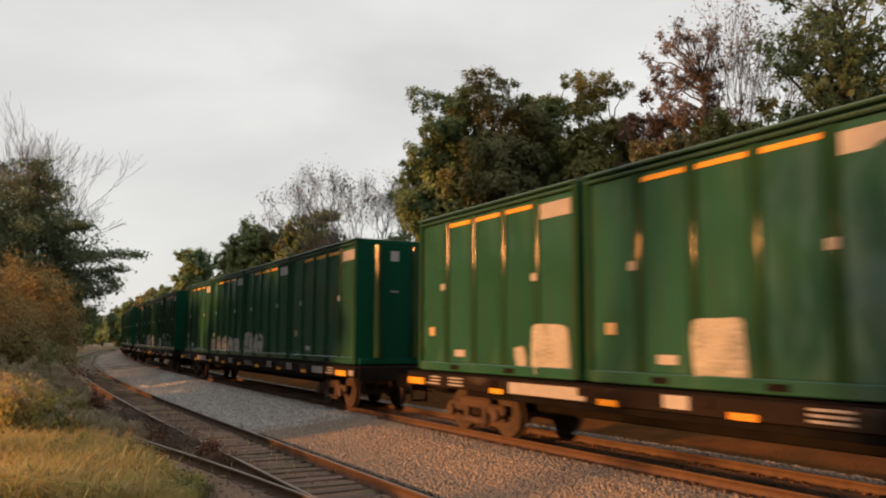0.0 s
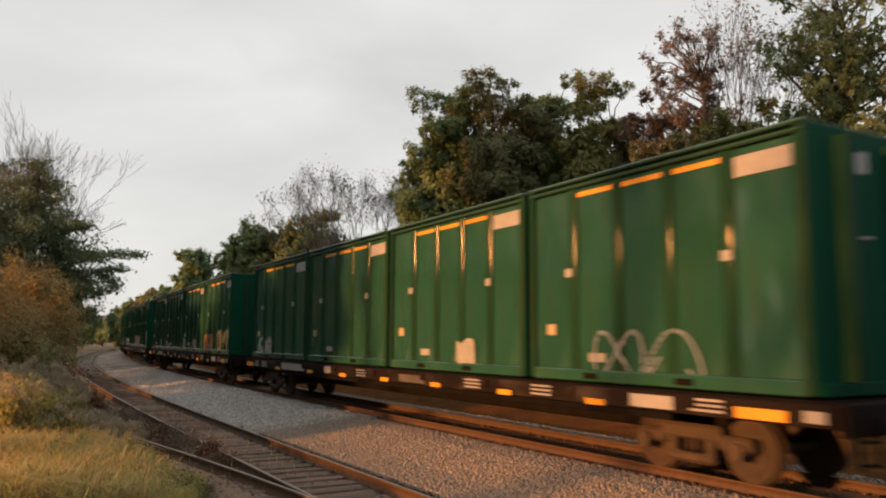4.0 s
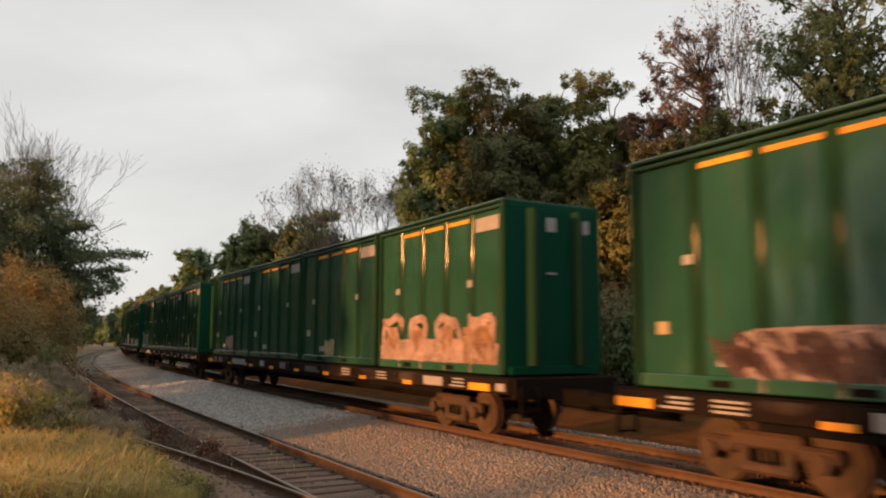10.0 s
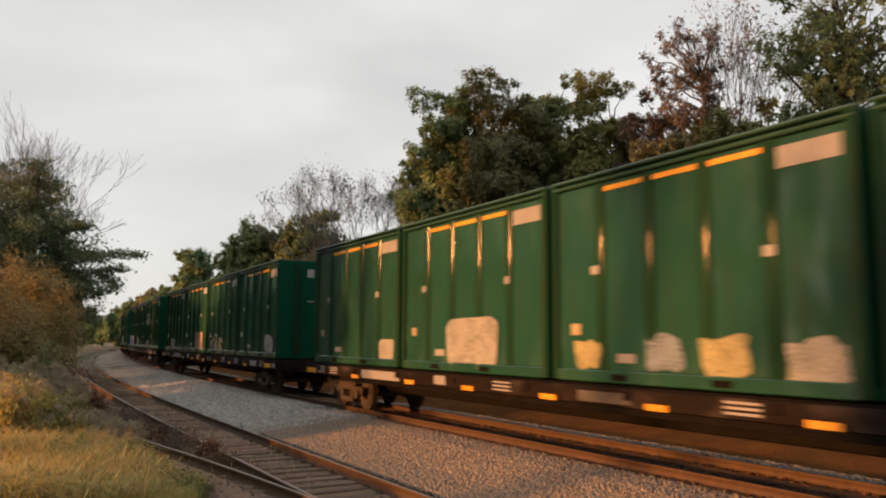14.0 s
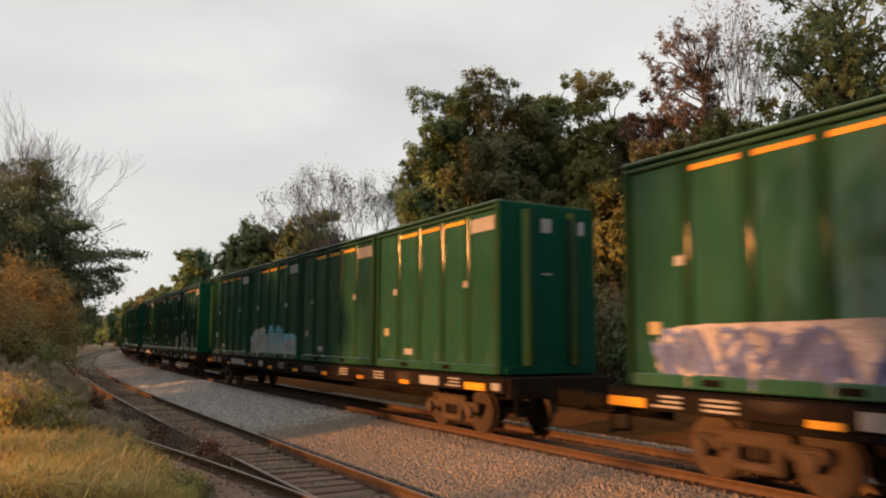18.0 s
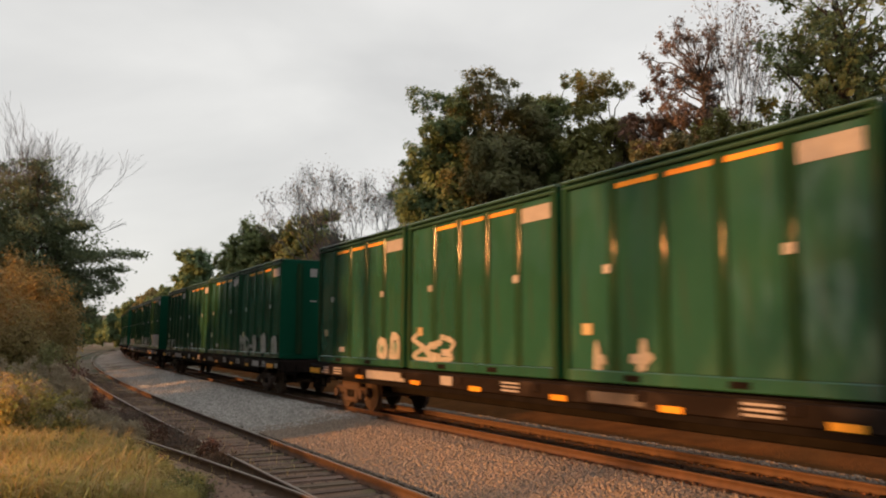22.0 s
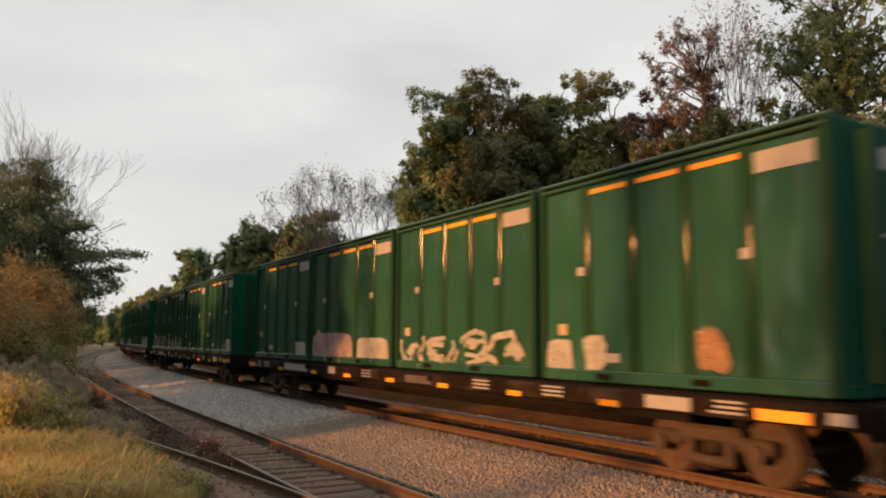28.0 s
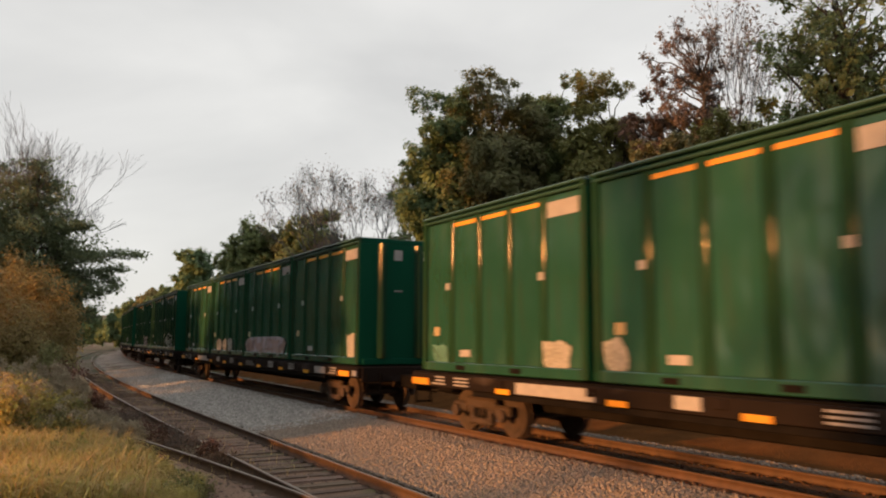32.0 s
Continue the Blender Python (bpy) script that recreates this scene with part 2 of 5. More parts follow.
PLUME = foliage("dry_plumes", (0.30, 0.25, 0.17), (0.48, 0.41, 0.30))


# ---- mesh helpers ----
def part(name, bm, mat, parent=None, label=""):
    """Links a bmesh (or a mesh) as one object under a thing or a part."""
    if isinstance(bm, bmesh.types.BMesh):
        me = bpy.data.meshes.new(name)
        bm.to_mesh(me)
        bm.free()
    else:
        me = bm
    if mat and not me.materials:
        me.materials.append(mat)
    ob = new(name, me)
    if parent:
        ob.parent = parent
    if label:
        ob["label"] = label
    return ob


def put(ob, x, y, z):
    ob.location = (x, y, z)
    return ob


def block(sx, sy, sz, at=(0, 0, 0), bevel=0.0, bm=None):
    """A box centred at a point, with rounded edges."""
    bm = bm or bmesh.new()
    vs = bmesh.ops.create_cube(bm, size=1.0, matrix=Matrix.Translation(at) @ Matrix.Diagonal((sx, sy, sz, 1)))["verts"]
    if bevel:
        edges = list({e for v in vs for e in v.link_edges})
        bmesh.ops.bevel(bm, geom=edges, offset=bevel, segments=1, affect="EDGES")
    return bm


def rod(p, r, length, axis="z", sides=12, bm=None, r2=None):
    bm = bm or bmesh.new()
    turn = {"z": Matrix(), "x": Matrix.Rotation(math.pi / 2, 4, "Y"), "y": Matrix.Rotation(math.pi / 2, 4, "X")}[axis]
    bmesh.ops.create_cone(bm, cap_ends=True, segments=sides, radius1=r, radius2=r if r2 is None else r2, depth=length, matrix=Matrix.Translation(p) @ turn)
    return bm


def raw(name, verts, faces, smooth=False):
    me = bpy.data.meshes.new(name)
    if isinstance(verts, np.ndarray) and isinstance(faces, np.ndarray):
        k = faces.shape[1]
        me.vertices.add(len(verts))
        me.vertices.foreach_set("co", verts.astype(np.float32).ravel())
        me.loops.add(faces.size)
        me.loops.foreach_set("vertex_index", faces.astype(np.int32).ravel())
        me.polygons.add(len(faces))
        me.polygons.foreach_set("loop_start", np.arange(0, faces.size, k, dtype=np.int32))
        me.polygons.foreach_set("loop_total", np.full(len(faces), k, dtype=np.int32))
        me.update(calc_edges=True)
        me.validate()
    else:
        me.from_pydata(verts, [], faces)
        me.update()
    if smooth:
        me.polygons.foreach_set("use_smooth", [True] * len(me.polygons))
    return me


def sweep(profile, s0, s1, q_of, z_of, gap):
    """A closed profile (x across, z up) carried along the track."""
    count = max(2, int((s1 - s0) / gap) + 1)
    ss = np.linspace(s0, s1, count)
    verts = []
    for px, pz in profile:
        x, y, _ = on_line(ss, np.array([q_of(s) for s in ss]) + px)
        verts.append(np.stack([x, y, np.array([z_of(s) for s in ss]) + pz], 1))
    verts = np.stack(verts, 1).reshape(-1, 3)
    n = len(profile)
    i, j = np.meshgrid(np.arange(count - 1), np.arange(n), indexing="ij")
    a, b = i * n + j, i * n + (j + 1) % n
    faces = np.stack([a, b, b + n, a + n], -1).reshape(-1, 4)
    return verts, faces


# ---- ground ----
PROFILE_Q = [-400, -60, -16, -12, -10.0, -8.6, -7.4, -4.45, -4.15, -3.3, -1.9, 1.9, 2.6, 3.3, 5.2, 9, 14, 40, 400]
PROFILE_Z = [-3.0, -2.0, -0.3, -0.2, -0.26, -0.40, -0.53, -0.535, -0.40, -0.36, -0.19, -0.19, -0.42, -0.38, -0.22, 0.25, 0.8, 1.6, 2.0]


def nearest(x, y):
    """s and q of points, by the closest place on the main track."""
    ss = np.concatenate([np.arange(-700, 0, 2.0), np.arange(0, 1600, 2.0)])
    lx, ly, la = on_line(ss)
    out_s, out_q = np.empty(len(x)), np.empty(len(x))
    for i in range(0, len(x), 4000):
        dx, dy = x[i:i + 4000, None] - lx, y[i:i + 4000, None] - ly
        j = np.argmin(dx * dx + dy * dy, 1)
        rows = np.arange(len(j))
        ddx, ddy, a = dx[rows, j], dy[rows, j], la[j]
        out_s[i:i + 4000] = ss[j] + ddx * np.sin(a) + ddy * np.cos(a)
        out_q[i:i + 4000] = ddx * np.cos(a) - ddy * np.sin(a)
    return out_s, out_q


def ground_z(x, y):
    x, y = np.atleast_1d(np.asarray(x, float)), np.atleast_1d(np.asarray(y, float))
    _, q = nearest(x, y)
    z = np.interp(q, PROFILE_Q, PROFILE_Z)
    rough = np.clip((np.abs(q + 2.5) - 5.5) / 4, 0, 1)
    z += rough * 0.09 * (np.sin(x * 1.3 + 2 * np.sin(y * 0.7)) + np.sin(y * 1.7 + x * 0.6))
    far = np.clip((np.hypot(x, y) - 700) / 900, 0, 1)
    return z + far * far * (3 - 2 * far) * 44 * (1 + 0.25 * np.sin(x * 0.006) * np.sin(y * 0.004 + 1))


def build_ground():
    half = np.concatenate([np.arange(0, 30, 0.4), np.geomspace(30, 2600, 75)])
    axis = np.concatenate([-half[::-1], half[1:]])
    gx, gy = np.meshgrid(axis, axis + 6.0, indexing="ij")
    x, y = gx.ravel(), gy.ravel()
    verts = np.stack([x, y, ground_z(x, y)], 1)
    n = len(axis)
    i, j = np.meshgrid(np.arange(n - 1), np.arange(n - 1), indexing="ij")
    a = (i * n + j).ravel()
    me = raw("ground", verts, np.stack([a, a + n, a + n + 1, a + 1], 1), True)
    tagged(part("ground", me, GROUND), "dry earth with patchy weeds beside the tracks", "ground", kind="structure")


build_ground()


def strip(name, label, mat, q0, q1, lift, s0, s1, step=0.6, cols=10, wave=0.05):
    """A band of ballast that lies a little over the ground, with ragged edges."""
    ss, qs = np.arange(s0, s1, step), np.linspace(q0, q1, cols)
    S, Q = np.meshgrid(ss, qs, indexing="ij")
    edge = np.minimum(np.abs(Q - q0), np.abs(Q - q1))
    Qj = Q + wave * np.sin(S * 2.1) * (edge < 0.01) + wave * np.sin(S * 5.3 + 1) * (edge < 0.01)
    x, y, _ = on_line(S.ravel(), Qj.ravel())
    z = np.interp(Qj.ravel(), PROFILE_Q, PROFILE_Z) + lift - 0.08 * (edge.ravel() < 0.01)
    if name == "embankment":
        z = ground_z(x, y) + lift
    z += 0.006 * np.sin(S.ravel() * 7 + Q.ravel() * 11)
    n = len(qs)
    i, j = np.meshgrid(np.arange(len(ss) - 1), np.arange(n - 1), indexing="ij")
    a = (i * n + j).ravel()
    me = raw(name, np.stack([x, y, z], 1), np.stack([a, a + n, a + n + 1, a + 1], 1), True)
    return tagged(part(name, me, mat), label, "ballast", kind="structure")


strip("ballast_main", "grey crushed stone shoulder under the main track", BED, -4.3, 2.8, 0.012, -620, 1100, 0.8, 22)
RUSTBED = material("rusty_bed", (0.11, 0.056, 0.028), (0.22, 0.115, 0.058), 0.95, 0, 1.4, 26, 0.5, 0.02,
      blotch=(0.05, 0.026, 0.015), blotch_scale=0.6, blotch_edge=(0.45, 0.65))
strip("track_bed", "rust brown stone dust between the main rails", RUSTBED, -0.66, 0.66, 0.07, -60, 300, 0.8, 9, 0.01)
strip("track_edge", "rust brown stone dust beyond the far rail", RUSTBED, 0.82, 1.4, 0.03, -60, 300, 0.8, 5)
strip("embankment", "brown bank with fallen leaves behind the main track", LITTER, 2.75, 9.5, 0.06, -60, 260, 0.4, 24)
strip("ballast_siding", "dirty brown ballast under the old siding", material("siding_bed", (0.15, 0.092, 0.062), (0.29, 0.182, 0.125), 0.95, 0, 1.2, 22, 1.0, 0.05,
      blotch=(0.09, 0.10, 0.035), blotch_scale=0.5, blotch_edge=(0.58, 0.7)), -7.3, -4.25, 0.02, -60, 400, 0.8, 9)

# ---- tracks ----
GAUGE = 1.435
I_BEAM = [(-0.07, -0.185), (0.07, -0.185), (0.07, -0.172), (0.012, -0.155), (0.010, -0.045), (0.036, -0.035), (0.036, -0.006), (0.028, 0.0),
          (-0.028, 0.0), (-0.036, -0.006), (-0.036, -0.035), (-0.010, -0.045), (-0.012, -0.155), (-0.07, -0.172)]
SIDING_Q, SIDING_Z = -5.227, -0.316


def add_rail(name, parent, q_of, z, s0, s1, mat, head=None, gap=1.0, label=""):
    v, f = sweep(I_BEAM, s0, s1, q_of, lambda s: z, gap)
    me = raw(name, v, f)
    me.materials.append(mat)
    if head:
        me.materials.append(head)
        n = len(I_BEAM)
        me.polygons.foreach_set("material_index", [1 if (k % n) == 7 else 0 for k in range(len(f))])
    return part(name, me, None, parent, label)


main_track = tagged(new("main_track"), "main railway track with rusty rails on grey ballast", "railway track", kind="structure")
siding = tagged(new("siding_track"), "old siding with rusty rails and grey rotten ties", "railway track", kind="structure")
half_gauge = GAUGE / 2 + 0.036
for side in (-1, 1):
    add_rail("rail", main_track, lambda s, side=side: side * half_gauge, 0.0, -620, 1100, RAIL, SHINE)
    add_rail("rail", siding, lambda s, side=side: SIDING_Q + side * half_gauge, SIDING_Z, -40, 380, RAIL, OLDHEAD)


def spur_q(s):
    t = max(0.0, s - 11.5)
    return SIDING_Q - half_gauge - 0.05 - 0.10 * t - 0.0045 * t * t


add_rail("rail", siding, spur_q, SIDING_Z - 0.01, 9.0, 32.0, RAIL, OLDHEAD, 0.5, "spur rail curving away into the weeds")


def fill_ties(parent, q, z, s0, s1, gap, length, lean, wear):
    """Worn ties under a track; each is an object on one of four shared meshes."""
    rng = random.Random(int(s0 * 10) + 7)
    kinds = []
    for k in range(4):
        bm = block(length, 0.23, 0.17, (0, 0, -0.085), 0.012)
        for v in bm.verts:
            v.co += Vector((rng.uniform(-wear, wear) * 2, rng.uniform(-wear, wear), rng.uniform(-wear, wear * 0.3)))
        me = bpy.data.meshes.new("tie")
        bm.to_mesh(me)
        bm.free()
        kinds.append(me)
    s = s0
    while s < s1:
        t = part("tie", rng.choice(kinds), TIE, parent)
        t.matrix_basis = line_pose(s, q + rng.uniform(-lean, lean), z + rng.uniform(-0.012, 0.004)) @ pose(0, 0, 0, 0, 0, rng.uniform(-1.5, 1.5) * lean * 20)
        s += gap * rng.uniform(0.93, 1.07)


def fill_plates(parent, q, z, s0, s1, gap):
    """Tie plates with spike heads at the foot of a rail."""
    bm = block(0.30, 0.18, 0.02, (0, 0, 0.01), 0.004)
    for x in (-0.09, 0.09):
        for y in (-0.05, 0.05):
            block(0.035, 0.03, 0.03, (x, y, 0.03), 0.004, bm)
    me = bpy.data.meshes.new("tie_plate")
    bm.to_mesh(me)
    bm.free()
    s = s0
    while s < s1:
        for side in (-1, 1):
            p = part("tie_plate", me, RUSTY, parent)
            p.matrix_basis = line_pose(s, q + side * half_gauge, z)
        s += gap


# ---- the train ----
PITCH, PACE, FIRST = 28.21, 17.634, 20.10
LONG, WIDE, TALL = 6.02, 2.557, 3.632
SLOT, FLOOR, WHEEL = 6.196, 1.3026, 0.457


def panel_mesh(w, h, seed):
    """A thin steel sheet in the y-z plane, facing -x, with shallow dents."""
    rng = random.Random(seed)
    dents = [(rng.uniform(0, w), rng.uniform(0.1 * h, 0.9 * h), rng.uniform(0.2, 0.6), rng.uniform(-0.024, 0.044)) for _ in range(7)]
    nu, nv = 9, 15
    verts, faces = [], []
    for a in range(nu):
        for b in range(nv):
            y, z = w * a / (nu - 1), h * b / (nv - 1)
            keep = min(1, 4 * min(y, w - y) / w) * min(1, 6 * min(z, h - z) / h)
            x = sum(d * math.exp(-((y - cy) ** 2 + (z - cz) ** 2) / r / r) for cy, cz, r, d in dents) * keep
            verts.append((x, y - w / 2, z))
    for a in range(nu - 1):
        for b in range(nv - 1):
            k = a * nv + b
            faces.append((k, k + 1, k + nv + 1, k + nv))
    back = len(verts)
    verts += [(0.03, -w / 2, 0), (0.03, w / 2, 0), (0.03, w / 2, h), (0.03, -w / 2, h)]
    faces.append((back, back + 1, back + 2, back + 3))
    return raw("side_panel", verts, faces, True)


RIB_SLOPES = [(0.044, 12), (0.056, 19), (0.070, 26), (0.086, 32), (0.102, 38), (0.116, 43), (0.130, 43)]
RIB_EDGE = [(-0.060, 0.044)]
for (_y0, _a0), (_y1, _a1) in zip(RIB_SLOPES, RIB_SLOPES[1:]):
    RIB_EDGE.append((RIB_EDGE[-1][0] + (_y1 - _y0) * math.tan(radians((_a0 + _a1) / 2)), _y1))


def rib_mesh(h):
    """A pressed shallow rib with rolled shoulders, facing -x."""
    prof = [(x, -y) for x, y in reversed(RIB_EDGE)] + RIB_EDGE
    verts = [(x, y, z) for z in (0, h) for x, y in prof]
    n = len(prof)
    verts += verts
    faces = [(i, i + n, i + n + 1, i + 1) for i in range(n - 1)] + [tuple(range(2 * n, 3 * n)), tuple(range(4 * n - 1, 3 * n - 1, -1))]
    me = raw("rib", verts, faces)
    me.polygons.foreach_set("use_smooth", [k < n - 1 for k in range(len(faces))])
    return me


def channel_mesh(h):
    """A pressed door channel, facing -y, its seen flank steep and nearly flat."""
    prof, x, y = [], -0.150, 0.0
    for run, slope in ((0.010, 30), (0.016, 48), (0.036, 57.5), (0.036, 60.5), (0.014, 45), (0.014, 20)):
        prof.append((x, y))
        x, y = x + run, y - run * math.tan(radians(slope))
    prof += [(x, y), (x + 0.10, y), (x + 0.15, 0.0)]
    n = len(prof)
    verts = [(px, py, z) for z in (0, h) for px, py in prof]
    faces = [(i, i + 1, i + n + 1, i + n) for i in range(n - 1)]
    me = raw("door_channel", verts, faces)
    me.polygons.foreach_set("use_smooth", [k < 6 for k in range(len(faces))])
    return me


PANEL_W = (LONG - 0.30) / 5
PANELS = [panel_mesh(PANEL_W - 0.02, TALL - 0.42, k) for k in range(7)]
for me in PANELS:
    me.materials.append(GREEN)


def build_container():
    """Stands at the middle of its base; +y is its rear end, -x its seen side."""
    CHANNEL = channel_mesh(TALL - 0.36)
    c = new("waste_container")
    x0 = -WIDE / 2
    bm = block(WIDE - 0.16, LONG - 0.12, TALL - 0.10, (0.03, 0, TALL / 2))
    part("body", bm, GREEN, c)
    for k in range(5):
        put(part("side_panel", PANELS[k], GREEN, c), x0 + 0.065, LONG / 2 - 0.15 - (k + 0.5) * PANEL_W, 0.22)
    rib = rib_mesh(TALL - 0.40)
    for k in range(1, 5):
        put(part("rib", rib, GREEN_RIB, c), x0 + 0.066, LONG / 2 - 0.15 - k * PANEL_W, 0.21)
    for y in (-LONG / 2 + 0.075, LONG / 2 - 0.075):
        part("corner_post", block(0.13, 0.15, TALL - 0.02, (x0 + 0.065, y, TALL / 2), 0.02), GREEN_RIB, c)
    part("bottom_rail", block(0.12, LONG - 0.30, 0.21, (x0 + 0.062, 0, 0.105), 0.02), GREEN, c)
    part("top_rail", block(0.12, LONG - 0.02, 0.065, (x0 + 0.052, 0, TALL - 0.135), 0.025), TUBE, c)
    part("roof_edge", block(0.14, LONG + 0.02, 0.055, (x0 + 0.045, 0, TALL - 0.028), 0.02), TUBE, c)
    part("roof", block(WIDE - 0.25, LONG - 0.05, 0.05, (0.02, 0, TALL - 0.03), 0.01), DARKGREEN, c)
    for sign, name in ((-1, "end_door"), (1, "end_wall")):
        part(name, block(WIDE - 0.03, 0.05, TALL - 0.19, (0, sign * (LONG / 2 - 0.018), TALL / 2 - 0.075), 0.01), GREEN_UNLIT, c)
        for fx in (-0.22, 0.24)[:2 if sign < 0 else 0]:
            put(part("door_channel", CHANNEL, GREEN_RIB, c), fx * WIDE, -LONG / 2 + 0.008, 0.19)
        part("end_header", block(WIDE - 0.02, 0.12, 0.16, (0, sign * (LONG / 2 - 0.06), TALL - 0.10), 0.02), GREEN_UNLIT, c)
        part("end_sill", block(WIDE - 0.28, 0.10, 0.18, (0, sign * (LONG / 2 + 0.005), 0.09), 0.02), GREEN_UNLIT, c)
    for fx in (-0.02, 0.33):
        part("end_label", block(0.26, 0.006, 0.30, (fx * WIDE, -LONG / 2 - 0.010, TALL - 0.48)), PALE, c, "faded white end label")
    part("handle", block(0.26, 0.03, 0.05, (-0.02 * WIDE, -LONG / 2 - 0.015, TALL * 0.58), 0.01), PALE, c)
    # yellow strips under the top rail, between the ribs
    for k in (1, 2, 3):
        y = LONG / 2 - 0.15 - (k + 0.5) * PANEL_W
        part("tape_strip", block(0.012, PANEL_W - 0.20, 0.085, (x0 + 0.056, y, TALL - 0.30)), YELLOW, c, "yellow strip under the top rail")

    def face(name, u, v, w, h, mat, label="", out=0.058):
        part(name, block(0.012, w, h, (x0 + out, LONG / 2 - u * LONG, v * TALL)), mat, c, label)

    face("sign", 0.885, 0.875, 0.92, 0.30, WHITE, "long white sign with worn print")
    face("label", 0.20, 0.53, 0.17, 0.15, PALE, out=-0.004)
    face("label", 0.785, 0.53, 0.17, 0.15, PALE, out=-0.004)
    face("label", 0.10, 0.25, 0.24, 0.20, AMBER, "amber warning label")
    face("label", 0.31, 0.115, 0.42, 0.15, WHITE)
    for u in (0.29, 0.64):
        part("fork_pocket", block(0.02, 0.36, 0.10, (x0 + 0.0, LONG / 2 - u * LONG, 0.10), 0.004), BLACK, c)
    return tagged(c, "dark green ribbed steel waste container on a flat car", "container", "waste containers on the train")


def build_car():
    """A long flat car; the origin is at rail level below its middle, +y is its rear."""
    c = new("flat_car")
    total = 4 * SLOT + 0.5
    deck = FLOOR - 0.03
    part("deck", block(2.6, total - 0.1, 0.12, (0, 0, deck - 0.06), 0.01), BLACK, c)
    for side in (-1, 1):
        part("side_sill", block(0.10, total, 0.29, (side * 1.33, 0, deck - 0.185), 0.012), SILL, c)
        # black strip below the sill: the underframe's shade built as a part
        part("sill_flange", block(0.12, total - 5.4, 0.11, (side * 1.30, 0, deck - 0.395), 0.01), BLACK, c)
        for k in range(9):
            part("stake_pocket", block(0.05, 0.18, 0.15, (side * 1.40, (k - 4) * 2.74 + 0.6, deck - 0.14), 0.012), SILL, c)
    part("centre_sill", block(0.75, total - 5.0, 0.62, (0, 0, deck - 0.42), 0.03), BLACK, c)
    for k in range(5):
        part("cross_bearer", block(2.4, 0.14, 0.34, (0, (k - 2) * 3.6, deck - 0.30), 0.02), BLACK, c)
    for sign in (-1, 1):
        part("end_sill", block(2.6, 0.14, 0.42, (0, sign * (total / 2 + 0.02), deck - 0.22), 0.02), SILL, c)
        bm = block(0.32, 1.0, 0.36, (0, sign * (total / 2 + 0.45), 0.86), 0.05)
        block(0.26, 0.62, 0.30, (0, sign * (total / 2 + 1.20), 0.86), 0.08, bm)
        part("coupler", bm, BLACK, c)
        bm = block(0.05, 0.05, 0.62, (-1.18, sign * (total / 2 + 0.14), 0.78), 0.01)
        block(0.05, 0.05, 0.62, (-0.78, sign * (total / 2 + 0.14), 0.78), 0.01, bm)
        for z in (0.52, 0.80):
            block(0.40, 0.04, 0.04, (-0.98, sign * (total / 2 + 0.14), z), 0.01, bm)
        part("step_ladder", bm, BLACK, c)
        hose = rod((0.35, sign * (total / 2 + 0.75), 0.62), 0.03, 1.1, "y", 8)
        part("air_hose", hose, BLACK, c)
        truck = part("truck", block(2.1, 0.42, 0.34, (0, 0, 0.52), 0.05), RUSTY, c)
        truck.location = (0, sign * (total / 2 - 2.6), 0)
        for side in (-1, 1):
            bm = block(0.17, 1.15, 0.24, (side * 1.02, 0, 0.66), 0.05)
            block(0.17, 0.9, 0.16, (side * 1.02, 0, 0.28), 0.05, bm)
            for e in (-1, 1):
                block(0.17, 0.62, 0.22, (side * 1.02, e * 0.80, 0.55), 0.05, bm)
                block(0.15, 0.16, 0.42, (side * 1.02, e * 0.36, 0.46), 0.03, bm)
                rod((side * 1.12, e * 0.89, 0.46), 0.13, 0.12, "x", 14, bm)
            part("side_frame", bm, RUSTY, truck)
            spring = bmesh.new()
            for k in (-0.14, 0.0, 0.14):
                rod((side * 1.02, k, 0.46), 0.06, 0.26, "z", 10, spring)
            part("spring_nest", spring, BLACK, truck)
        for e in (-1, 1):
            bm = rod((0, 0, 0), 0.08, 1.9, "x", 10)
            for side in (-1, 1):
                rod((side * 0.775, 0, 0), 0.457, 0.11, "x", 28, bm)
                rod((side * 0.70, 0, 0), 0.485, 0.03, "x", 28, bm)
                rod((side * 0.84, 0, 0), 0.34, 0.03, "x", 24, bm, 0.15)
            part("wheelset", bm, RUSTY, truck, "rusty steel wheels on one axle").location = (0, e * 0.89, WHEEL)
    # reflectors and stencil patches on the seen sill
    x = -1.388

    def mark(name, u, w, h, z, mat, label=""):
        part(name, block(0.012, w, h, (x, total / 2 - u, deck - z)), mat, c, label)

    for u in (3.9, 7.2, 9.9, 12.7, 15.4, 18.2, 20.9):
        mark("reflector", u, 0.46, 0.10, 0.285, YELLOW, "yellow sill reflector")
    mark("reflector", 0.45, 0.80, 0.15, 0.225, YELLOW, "yellow sill reflector")
    mark("reflector", total - 1.1, 0.80, 0.15, 0.225, YELLOW, "yellow sill reflector")
    mark("stencil_patch", total - 0.3, 0.30, 0.15, 0.20, WHITE, "pale repainted patch")
    for u in (1.3, 2.3, 11.2, 17.0, 19.4, total - 2.0):
        for z in (0.10, 0.175, 0.25):
            mark("stencil_line", u, 0.6, 0.035, z, WHITE)
    mark("stencil_patch", 5.5, 2.3, 0.22, 0.19, WHITE, "pale repainted number patch")
    mark("stencil_patch", 8.7, 0.5, 0.20, 0.17, WHITE, "pale repainted patch")
    mark("stencil_patch", 14.2, 1.3, 0.18, 0.20, FADED, "pale repainted patch")
    mark("stencil_patch", 22.2, 0.9, 0.20, 0.19, WHITE, "pale repainted patch")
    return tagged(c, "long brown flat car carrying four green containers", "rail car", "flat cars of the train")


